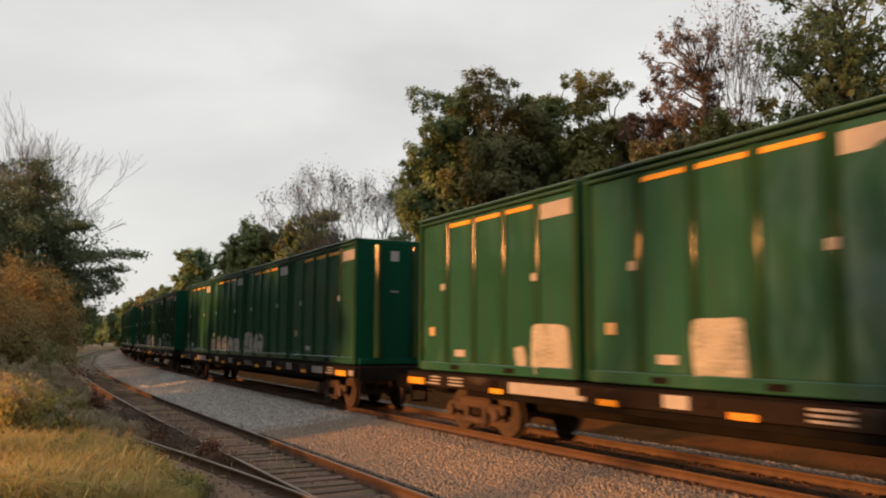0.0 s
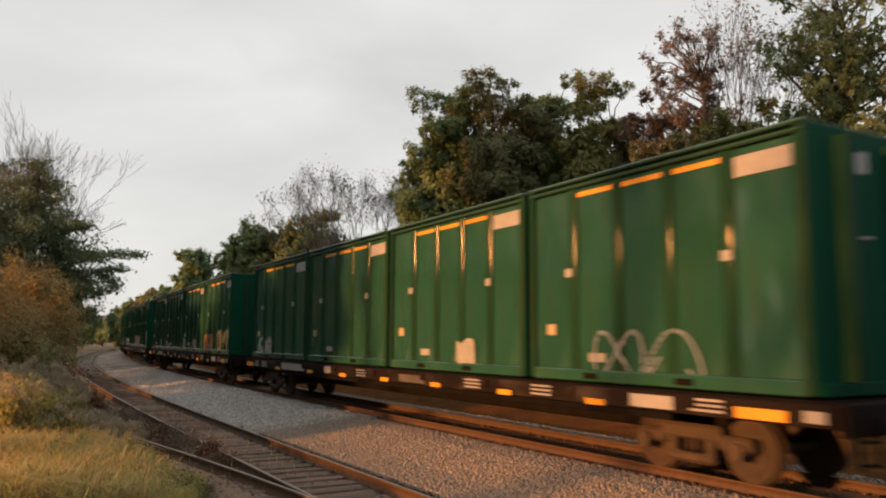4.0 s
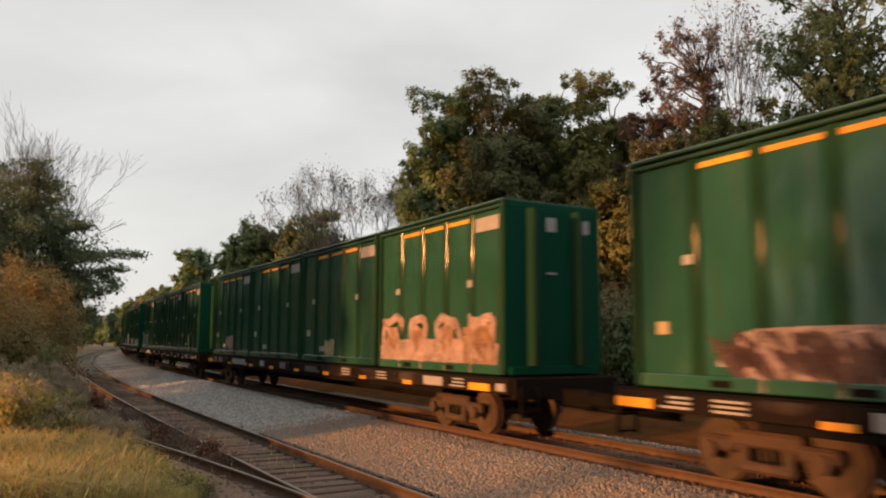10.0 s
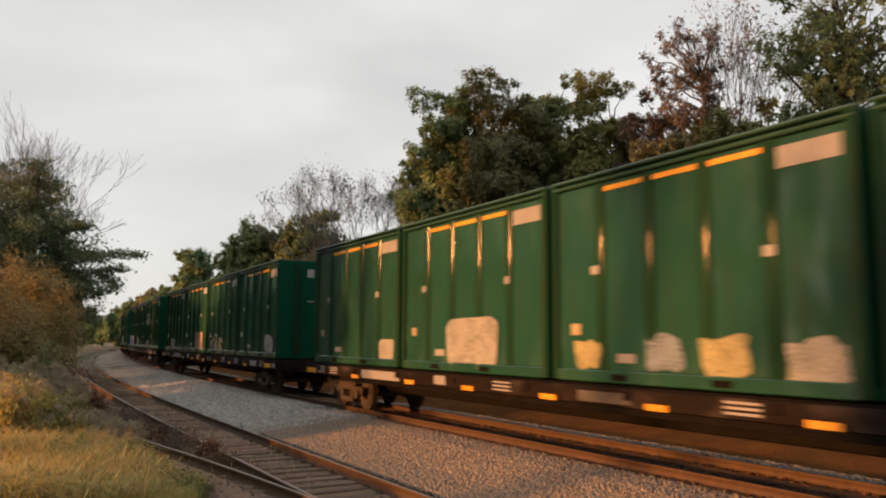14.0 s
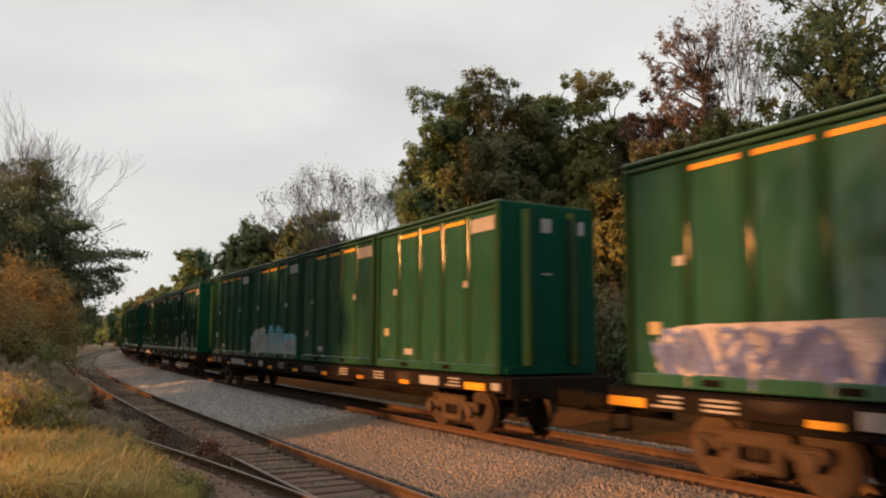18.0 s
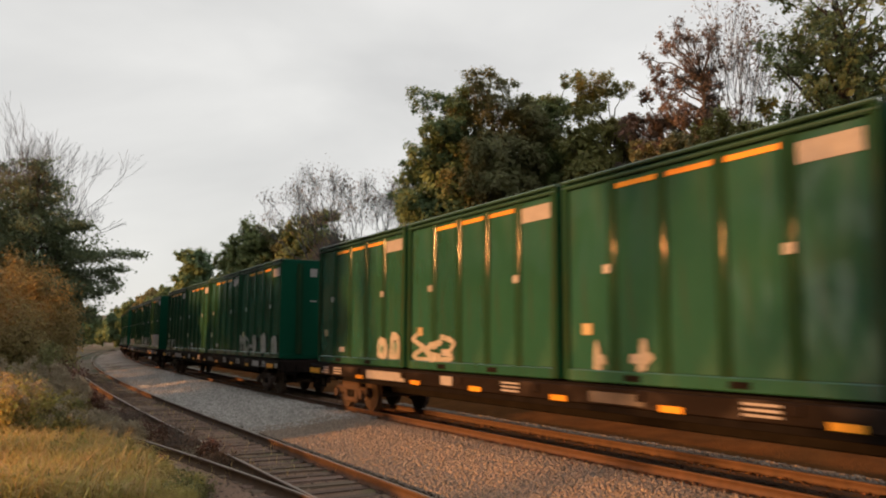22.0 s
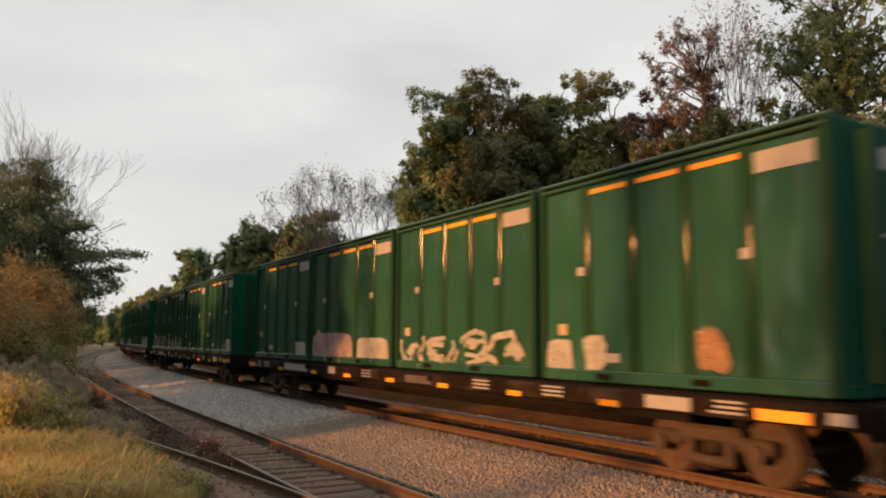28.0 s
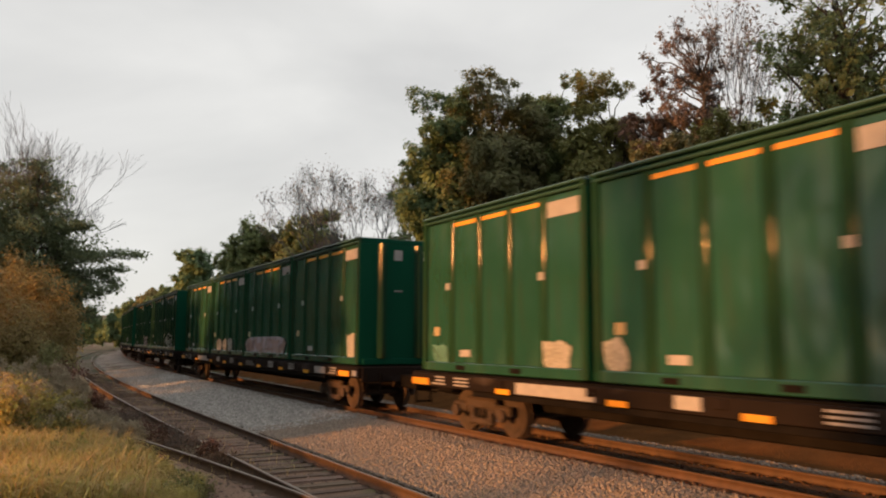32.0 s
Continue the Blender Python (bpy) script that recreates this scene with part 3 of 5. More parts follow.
# how far the train lags behind its steady pace, second by second, in metres along the track
LAG = {0: 0.24, 1: -0.24, 2: 0.03, 3: 0.22, 4: 0.15, 5: 0.12, 6: 0.12, 7: -0.09, 8: 0.40, 9: 0.10, 10: -0.06, 11: 0.38, 12: 0.0, 13: 0.25, 14: 0.33, 15: 0.3, 16: 0.33,
       17: 0.38, 18: 0.13, 19: 0.08, 20: 0.22, 21: 0.2, 22: 0.05, 23: 0.33, 24: 0.25, 25: -0.11, 26: 0.0, 27: 0.0, 28: -0.12, 29: 0.0, 30: 0.08, 31: -0.25, 32: 0.1}
CARS = list(range(-1, 25))
ROWS_AT = [float(t) for t in range(0, 33)]
car_0 = build_car()
box_0 = build_container()
cars, boxes = [], {}
for k, n in enumerate(CARS):
    cars.append(car_0 if k == 0 else copy_thing(car_0, Matrix()))
    for slot in range(4):
        boxes[n, slot] = box_0 if (k == 0 and slot == 0) else copy_thing(box_0, Matrix())
rng = random.Random(5)
for ob in boxes.values():
    for child in ob.children:
        if child.name.startswith("side_panel"):
            child.data = rng.choice(PANELS)


# ---- spray paint on the containers ----
def blob(cy, cz, ry, rz, rng, power=0.8, wob=0.12, n=18):
    """An uneven rounded outline, counter-clockwise."""
    pts = []
    p1, p2 = rng.uniform(0, 6), rng.uniform(0, 6)
    for i in range(n):
        a = 2 * math.pi * i / n
        f = 1 + wob * math.sin(2 * a + p1) + wob * 0.9 * math.sin(3 * a + p2) + wob * 0.5 * math.sin(7 * a + p2) + rng.uniform(-wob, wob) * 0.8
        c, s = math.cos(a), math.sin(a)
        pts.append((cy + ry * f * math.copysign(abs(c) ** power, c), cz + rz * f * math.copysign(abs(s) ** power, s)))
    return pts


def side_skin(y):
    """How far in from the container's outer face a film of paint lies at y, over panels and ribs."""
    for k in range(1, 5):
        d = abs(y - (LONG / 2 - 0.15 - k * PANEL_W))
        if d < 0.13:
            return min(0.030, 0.062 + (-0.060 if d <= 0.044 else float(np.interp(d, [e[1] for e in RIB_EDGE], [e[0] for e in RIB_EDGE]))))
    return 0.030


RIB_BREAKS = [LONG / 2 - 0.15 - k * PANEL_W + e for k in range(1, 5) for e in (-0.131, -0.102, -0.07, -0.044, 0.044, 0.07, 0.102, 0.131)]


class Spray:
    """Paint films that follow one container side, panels and ribs; each shape is one part."""

    def __init__(self, box, colour):
        self.box, self.colour = box, colour

    def shape(self, pts, layer=0):
        pts = [(min(max(y, -LONG / 2 + 0.02), LONG / 2 - 0.02), max(z, 0.02)) for y, z in pts]
        lo, hi = min(p[0] for p in pts), max(p[0] for p in pts)
        if hi - lo < 0.03:
            return
        cols = sorted(set([lo + (hi - lo) * (k + 0.02) / (int((hi - lo) / 0.05) + 2) for k in range(int((hi - lo) / 0.05) + 2)] + [hi - 0.002] + [b for b in RIB_BREAKS if lo + 0.01 < b < hi - 0.01]))
        verts = []
        for y in cols:
            cut = []
            for (ya, za), (yb, zb) in zip(pts, pts[1:] + pts[:1]):
                if (ya - y) * (yb - y) <= 0 and ya != yb:
                    cut.append(za + (zb - za) * (y - ya) / (yb - ya))
            if cut:
                x = -WIDE / 2 + side_skin(y) - 0.003 * layer
                verts += [(x, y, min(cut)), (x, y, max(cut))]
        self.close(verts, [(k, k + 1, k + 3, k + 2) for k in range(0, len(verts) - 3, 2)])

    def stroke(self, pts, w, layer=1):
        fine = []
        for (ya, za), (yb, zb) in zip(pts, pts[1:]):
            m = max(1, int(math.hypot(yb - ya, zb - za) / 0.06))
            fine += [(ya + (yb - ya) * k / m, za + (zb - za) * k / m) for k in range(m)]
        fine.append(pts[-1])
        verts = []
        for k, (y, z) in enumerate(fine):
            (ya, za), (yb, zb) = fine[max(k - 1, 0)], fine[min(k + 1, len(fine) - 1)]
            d = math.hypot(yb - ya, zb - za) or 1
            ny, nz = -(zb - za) / d * w / 2, (yb - ya) / d * w / 2
            for e in (-1, 1):
                yy, zz = min(max(y + e * ny, -LONG / 2 + 0.01), LONG / 2 - 0.01), max(z + e * nz, 0.015)
                verts.append((-WIDE / 2 + side_skin(yy) - 0.003 * layer, yy, zz))
        self.close(verts, [(k, k + 1, k + 3, k + 2) for k in range(0, len(verts) - 3, 2)])

    def close(self, verts, faces):
        if faces:
            part("spray_paint", raw("spray_paint", verts, faces), PAINTS[self.colour], self.box, self.colour + " spray paint, abstract shape")


def spray(n, slot, kind, colour, u0, u1, v0=0.03, v1=0.24, count=0, second=""):
    """Paint on container slot of car n: u runs from its rear end to its front, v up its side."""
    if (n, slot) not in boxes:
        return
    box, rng = boxes[n, slot], random.Random(n * 97 + slot * 13 + int(u0 * 100))
    one, two = Spray(box, colour), Spray(box, second or colour)
    y0, y1 = LONG / 2 - u1 * LONG, LONG / 2 - u0 * LONG
    z0, z1 = v0 * TALL, v1 * TALL
    count = count or max(1, round((u1 - u0) / 0.19))
    step = (y1 - y0) / count
    if kind == "block":
        one.shape(blob((y0 + y1) / 2, (z0 + z1) / 2, (y1 - y0) / 2, (z1 - z0) / 2, rng, 0.38, 0.022, 90))
    for i in range(count):
        cy, cz = y0 + (i + 0.5) * step, (z0 + z1) / 2
        ry, rz = step * 0.44, (z1 - z0) / 2
        if kind == "blobs" and count == 1:
            one.shape(blob(cy, cz, ry * rng.uniform(0.85, 1), rz * rng.uniform(0.85, 1.05), rng, 0.6, 0.13, 30))
            one.stroke([(cy + ry * 0.9 * math.sin(k * 0.7 + 1), cz + rz * 0.8 * math.sin(k * 1.1)) for k in range(9)], 0.12)
        elif kind == "blobs":
            # one fat bubble letter: a closed ring, a filled half and a cross stroke
            ring = blob(cy, cz + rng.uniform(-0.04, 0.04), ry * rng.uniform(0.6, 0.8), rz * rng.uniform(0.65, 0.85), rng, 0.6, 0.14, 14)
            one.stroke(ring + ring[:1], min(0.20, ry * rng.uniform(0.45, 0.7)))
            one.shape(blob(cy + rng.uniform(-0.2, 0.2) * ry, cz - rz * rng.uniform(-0.3, 0.4), ry * 0.62, rz * 0.45, rng, 0.7, 0.2, 18))
            one.stroke([(cy - ry * rng.uniform(0.3, 0.8), cz + rz * rng.uniform(-0.9, -0.3)), (cy + rng.uniform(-0.2, 0.2) * ry, cz), (cy + ry * rng.uniform(0.3, 0.9), cz + rz * rng.uniform(0.2, 0.9))], 0.13)
            if second:
                two.shape(blob(cy, cz, ry * 0.45, rz * 0.4, rng, 0.8, 0.2), 1)
        elif kind == "letters":
            for w in (0.95, 0.5):
                loop = blob(cy + rng.uniform(-0.12, 0.12), cz + rng.uniform(-0.1, 0.1), ry * w * 1.1, rz * w, rng, 0.6, 0.2, 11)
                cut = rng.randrange(11)
                loop = loop[cut:] + loop[:cut]
                one.stroke(loop[:rng.choice((7, 9, 11))], rng.uniform(0.09, 0.15))
            one.shape(blob(cy + rng.uniform(-0.2, 0.2), cz + rng.uniform(-0.2, 0.2), ry * 0.35, rz * 0.3, rng, 0.7, 0.25, 16))
        elif kind == "bars":
            one.shape(blob(cy + ry * 0.2, cz, ry * rng.uniform(0.3, 0.5), rz * rng.uniform(0.8, 1), rng, 0.6, 0.2, 22))
            one.shape(blob(cy - ry * 0.3, cz + rz * rng.uniform(-0.5, 0.5), ry * 0.4, rz * rng.uniform(0.25, 0.45), rng, 0.6, 0.22, 16))
        elif kind == "scrawl":
            fa, fb, pa, pb = rng.uniform(1.2, 2.2), rng.uniform(1.8, 3.4), rng.uniform(0, 6), rng.uniform(0, 6)
            pts = [(cy + ry * 1.1 * math.sin(fa * a + pa), cz + rz * math.sin(fb * a + pb)) for a in [k * 0.22 for k in range(20)]]
            one.stroke(pts, rng.uniform(0.05, 0.09))
        elif kind == "block" and second:
            lean = rng.uniform(-0.4, 0.4)
            for f in (-0.75, -0.1, 0.55):
                a, top, low = cy + ry * (f + rng.uniform(-0.2, 0.2)), cz + rz * rng.uniform(0.35, 0.85), cz - rz * rng.uniform(0.4, 0.9)
                wide = ry * rng.uniform(0.22, 0.42)
                two.shape([(a - wide, low), (a + wide * 0.8, low + rng.uniform(-0.1, 0.1)), (a + wide + lean, cz), (a + wide * 0.7 + lean * 1.5, top), (a - wide * 0.9 + lean * 1.5, top - 0.08), (a - wide + lean * 0.7, cz + 0.1)], 1)
            for _ in range(2):
                two.shape(blob(cy + rng.uniform(-0.7, 0.7) * ry, cz + rng.uniform(-0.6, 0.6) * rz, ry * rng.uniform(0.15, 0.45), rz * rng.uniform(0.12, 0.35), rng, 0.8, 0.3, 18), 1)
            fa, fb, pa = rng.uniform(1.2, 2.2), rng.uniform(1.8, 3.2), rng.uniform(0, 6)
            two.stroke([(cy + ry * math.sin(fa * a + pa), cz + rz * 0.8 * math.sin(fb * a)) for a in [k * 0.25 for k in range(16)]], 0.10)


def paint_train():
    for job in (
        (-1, 3, "block", "white", 0.76, 0.95, 0.01, 0.28), (-1, 3, "blobs", "white", 0.67, 0.73, 0.01, 0.17), (-1, 2, "block", "white", 0.40, 0.56, 0.02, 0.29),
        (0, 1, "blobs", "white", 0.02, 0.50, 0.03, 0.25, 4), (0, 2, "blobs", "white", 0.02, 0.95, 0.03, 0.22, 5),
        (1, 0, "letters", "teal", 0.05, 0.75, 0.03, 0.26, 3), (1, 1, "blobs", "white", 0.05, 0.32, 0.03, 0.26, 1), (1, 1, "blobs", "white", 0.8, 0.95, 0.03, 0.2),
        (1, 2, "blobs", "white", 0.57, 0.97, 0.03, 0.27, 2), (1, 3, "blobs", "grey", 0.35, 0.45, 0.05, 0.2),
        (2, 0, "scrawl", "grey", 0.3, 0.7), (2, 1, "blobs", "white", 0.55, 0.7, 0.03, 0.2), (2, 3, "blobs", "white", 0.1, 0.4, 0.03, 0.2, 2),
        (3, 0, "block", "orange", 0.02, 0.40, 0.02, 0.26), (3, 0, "blobs", "yellow", 0.52, 0.95, 0.02, 0.33, 2, "orange"), (3, 1, "scrawl", "white", 0.02, 0.20, 0.05, 0.20, 1), (3, 1, "blobs", "white", 0.03, 0.15, 0.06, 0.18, 1),
        (3, 1, "blobs", "pink", 0.54, 0.70, 0.05, 0.20), (3, 2, "blobs", "white", 0.02, 0.14, 0.06, 0.15), (3, 2, "scrawl", "white", 0.16, 0.3, 0.05, 0.12), (3, 3, "blobs", "teal", 0.6, 0.75, 0.05, 0.2),
        (4, 0, "blobs", "white", 0.80, 0.93, 0.04, 0.37, 1), (4, 1, "block", "orange", 0.02, 0.97, 0.0, 0.27, 4, "pink"), (4, 3, "letters", "white", 0.03, 0.68, 0.02, 0.23, 4),
        (4, 3, "block", "white", 0.77, 0.95, 0.03, 0.2), (4, 3, "blobs", "white", 0.80, 0.94, 0.50, 0.64, 1), (4, 2, "scrawl", "white", 0.06, 0.18, 0.05, 0.08, 1),
        (5, 0, "blobs", "white", 0.02, 0.95, 0.02, 0.24, 4, "grey"), (5, 1, "block", "teal", 0.79, 0.97, 0.05, 0.20), (5, 3, "block", "pink", 0.32, 0.95, 0.0, 0.25, 4, "dark"),
        (6, 0, "block", "pink", 0.02, 0.97, 0.0, 0.20), (6, 0, "blobs", "pink", 0.02, 0.97, 0.04, 0.38, 4, "orange"), (6, 0, "blobs", "orange", 0.70, 0.96, 0.02, 0.30, 1), (6, 1, "blobs", "yellow", 0.35, 0.5, 0.05, 0.2), (6, 3, "blobs", "pink", 0.40, 0.60, 0.08, 0.24, 1),
        (7, 0, "blobs", "yellow", 0.42, 0.53, 0.08, 0.25, 1), (7, 0, "blobs", "orange", 0.62, 0.70, 0.22, 0.30, 1), (7, 3, "letters", "white", 0.03, 0.62, 0.0, 0.30, 4),
        (8, 0, "bars", "white", 0.10, 0.95, 0.04, 0.22, 4), (8, 1, "blobs", "yellow", 0.09, 0.22, 0.06, 0.20, 1), (8, 1, "blobs", "yellow", 0.56, 0.73, 0.05, 0.22, 1), (8, 1, "blobs", "white", 0.80, 0.97, 0.04, 0.20, 1), (8, 2, "block", "white", 0.37, 0.72, 0.03, 0.33), (8, 1, "blobs", "grey", 0.38, 0.53, 0.06, 0.22, 1),
        (8, 3, "block", "white", 0.80, 0.95, 0.04, 0.2), (9, 0, "blobs", "white", 0.7, 0.9, 0.04, 0.25), (9, 1, "letters", "white", 0.1, 0.6), (9, 3, "block", "white", 0.3, 0.5, 0.03, 0.2), (9, 2, "block", "pink", 0.55, 0.85, 0.03, 0.3),
        (10, 1, "blobs", "white", 0.60, 0.97, 0.47, 0.72, 2), (10, 1, "blobs", "white", 0.60, 0.97, 0.03, 0.14, 2), (10, 2, "block", "white", 0.38, 0.55, 0.04, 0.22), (10, 2, "blobs", "grey", 0.8, 0.9, 0.05, 0.15),
        (10, 3, "block", "lilac", 0.12, 0.85, 0.0, 0.27, 4, "blue"), (11, 2, "block", "cyan", 0.03, 0.98, 0.0, 0.25, 4, "white"), (11, 2, "blobs", "white", 0.12, 0.38, 0.10, 0.33, 1), (11, 2, "blobs", "cyan", 0.40, 0.75, 0.14, 0.33, 2, "white"),
        (12, 0, "letters", "white", 0.04, 0.50, 0.0, 0.30, 3), (12, 0, "letters", "white", 0.68, 0.75, 0.0, 0.22, 1), (12, 1, "blobs", "white", 0.80, 0.97, 0.0, 0.25, 1), (12, 3, "bars", "teal", 0.32, 0.90, 0.17, 0.24, 6),
        (13, 1, "bars", "white", 0.11, 0.20, 0.03, 0.2, 1), (13, 1, "bars", "white", 0.29, 0.38, 0.03, 0.21, 1), (13, 2, "letters", "white", 0.04, 0.40, 0.08, 0.22, 1), (13, 3, "blobs", "white", 0.72, 0.97, 0.04, 0.22, 2, "teal"),
        (14, 0, "letters", "white", 0.03, 0.24, 0.02, 0.24, 2), (14, 0, "blobs", "white", 0.36, 0.47, 0.04, 0.24, 1), (14, 0, "blobs", "white", 0.58, 0.70, 0.04, 0.24, 1), (14, 0, "blobs", "white", 0.80, 0.95, 0.04, 0.21, 1), (14, 3, "scrawl", "white", 0.03, 0.50, 0.04, 0.18, 3),
        (15, 0, "block", "lilac", 0.22, 0.97, 0.0, 0.27, 4, "white"), (15, 1, "scrawl", "white", 0.18, 0.97, 0.04, 0.22, 4), (15, 1, "bars", "white", 0.4, 0.7, 0.04, 0.2, 2), (15, 1, "blobs", "white", 0.02, 0.15, 0.04, 0.25, 1), (15, 2, "bars", "yellow", 0.02, 0.97, 0.03, 0.2, 5),
        (15, 3, "blobs", "white", 0.1, 0.9, 0.03, 0.18, 4), (16, 0, "blobs", "white", 0.1, 0.5, 0.03, 0.25), (16, 1, "letters", "white", 0.2, 0.8), (16, 3, "blobs", "white", 0.5, 0.7, 0.03, 0.2),
        (17, 0, "block", "white", 0.03, 0.15, 0.02, 0.2), (17, 0, "blobs", "white", 0.20, 0.30, 0.06, 0.22, 1), (17, 0, "blobs", "orange", 0.62, 0.72, 0.06, 0.25, 1), (17, 1, "letters", "white", 0.05, 0.95, 0.03, 0.22, 4),
        (17, 2, "block", "pink", 0.03, 0.55, 0.0, 0.25), (17, 2, "block", "white", 0.62, 0.95, 0.02, 0.21), (17, 3, "blobs", "white", 0.78, 0.95, 0.03, 0.18, 1),
        (18, 0, "block", "white", 0.80, 0.95, 0.05, 0.19), (18, 2, "bars", "white", 0.08, 0.95, 0.04, 0.22, 4), (18, 3, "letters", "pink", 0.08, 0.95, 0.0, 0.23, 5),
        (19, 0, "letters", "white", 0.18, 0.94, 0.05, 0.22, 4), (19, 2, "blobs", "white", 0.03, 0.14, 0.05, 0.2, 1), (19, 3, "blobs", "teal", 0.07, 0.2, 0.04, 0.17, 1),
        (19, 3, "blobs", "white", 0.78, 0.92, 0.04, 0.2, 1), (20, 0, "blobs", "white", 0.85, 0.95, 0.03, 0.25, 1), (20, 1, "block", "lilac", 0.05, 0.9, 0.02, 0.22, 4, "pink"), (20, 2, "blobs", "white", 0.2, 0.7, 0.03, 0.2),
        (21, 0, "letters", "white", 0.2, 0.8), (21, 2, "blobs", "pink", 0.2, 0.6), (22, 1, "blobs", "white", 0.3, 0.6), (23, 0, "blobs", "white", 0.3, 0.6),
    ):
        spray(*job)


paint_train()


def motions():
    """Every car runs along the track at a steady pace, and the containers ride on it."""
    for k, n in enumerate(CARS):
        front = FIRST + n * PITCH
        for truck in cars[k].children:
            for ob in truck.children:
                if ob.name.startswith("wheelset"):
                    at = Matrix.Translation(ob.location)
                    walk(ob, [(i / FPS, at @ Matrix.Rotation(i / FPS * PACE / WHEEL, 4, "X")) for i in range(32 * FPS + 1)])
        walk(cars[k], [(t, line_pose(front + 2 * SLOT - PACE * t + LAG[int(t)])) for t in ROWS_AT])
        for slot in range(4):
            walk(boxes[n, slot], [(t, line_pose(front + 2 * SLOT - PACE * t + LAG[int(t)]) @ Matrix.Translation((0, (slot - 1.5) * SLOT, FLOOR))) for t in ROWS_AT])


# ---- plants ----
def tubes(branches, sides=5):
    """Tapered tubes along polylines of (point, radius)."""
    verts, faces = [], []
    for line in branches:
        base = len(verts)
        for i, (p, r) in enumerate(line):
            d = (line[min(i + 1, len(line) - 1)][0] - line[max(i - 1, 0)][0]).normalized()
            side = d.cross(Vector((0.31, 0.95, 0.1))).normalized()
            up = d.cross(side)
            for k in range(sides):
                a = 2 * math.pi * k / sides
                verts.append(p + side * (math.cos(a) * r) + up * (math.sin(a) * r))
        for i in range(len(line) - 1):
            for k in range(sides):
                a, b = base + i * sides + k, base + i * sides + (k + 1) % sides
                faces.append((a, b, b + sides, a + sides))
    return raw("trunk", [tuple(v) for v in verts], faces, True)


def leaf_mesh(name, centres, size, rng, flat=0.0, out=None):
    """Small folded leaves, one at each centre; out turns their faces outwards."""
    n = len(centres)
    if out is None:
        d = rng.normal(size=(n, 3))
        d[:, 2] *= 1 - flat
        d /= np.linalg.norm(d, axis=1, keepdims=True) + 1e-9
        e = np.cross(d, rng.normal(size=(n, 3)))
        e /= np.linalg.norm(e, axis=1, keepdims=True) + 1e-9
        k = np.cross(d, e)
    else:
        k = out / (np.linalg.norm(out, axis=1, keepdims=True) + 1e-9) + rng.normal(size=(n, 3)) * 0.42
        k /= np.linalg.norm(k, axis=1, keepdims=True) + 1e-9
        d = np.cross(k, rng.normal(size=(n, 3)))
        d /= np.linalg.norm(d, axis=1, keepdims=True) + 1e-9
        e = np.cross(k, d)
    L = (size * rng.uniform(0.6, 1.35, n))[:, None]
    verts = np.stack([centres - d * L * 0.5, centres + e * L * 0.33 + k * L * 0.12, centres + d * L * 0.5, centres - e * L * 0.33 + k * L * 0.12], 1).reshape(-1, 3)
    return raw(name, verts, np.arange(4 * n).reshape(-1, 4))


def bend(a, b, r0, r1, rng, sag=0.12, steps=5):
    """A crooked branch from a to b."""
    span = (b - a).length
    off = Vector(rng.normal(size=3) * sag * span)
    return [(a.lerp(b, t) + off * math.sin(math.pi * t) * 0.6 + Vector(rng.normal(size=3) * 0.02 * span * (0 < t < 1)), r0 + (r1 - r0) * t)
            for t in [i / steps for i in range(steps + 1)]]


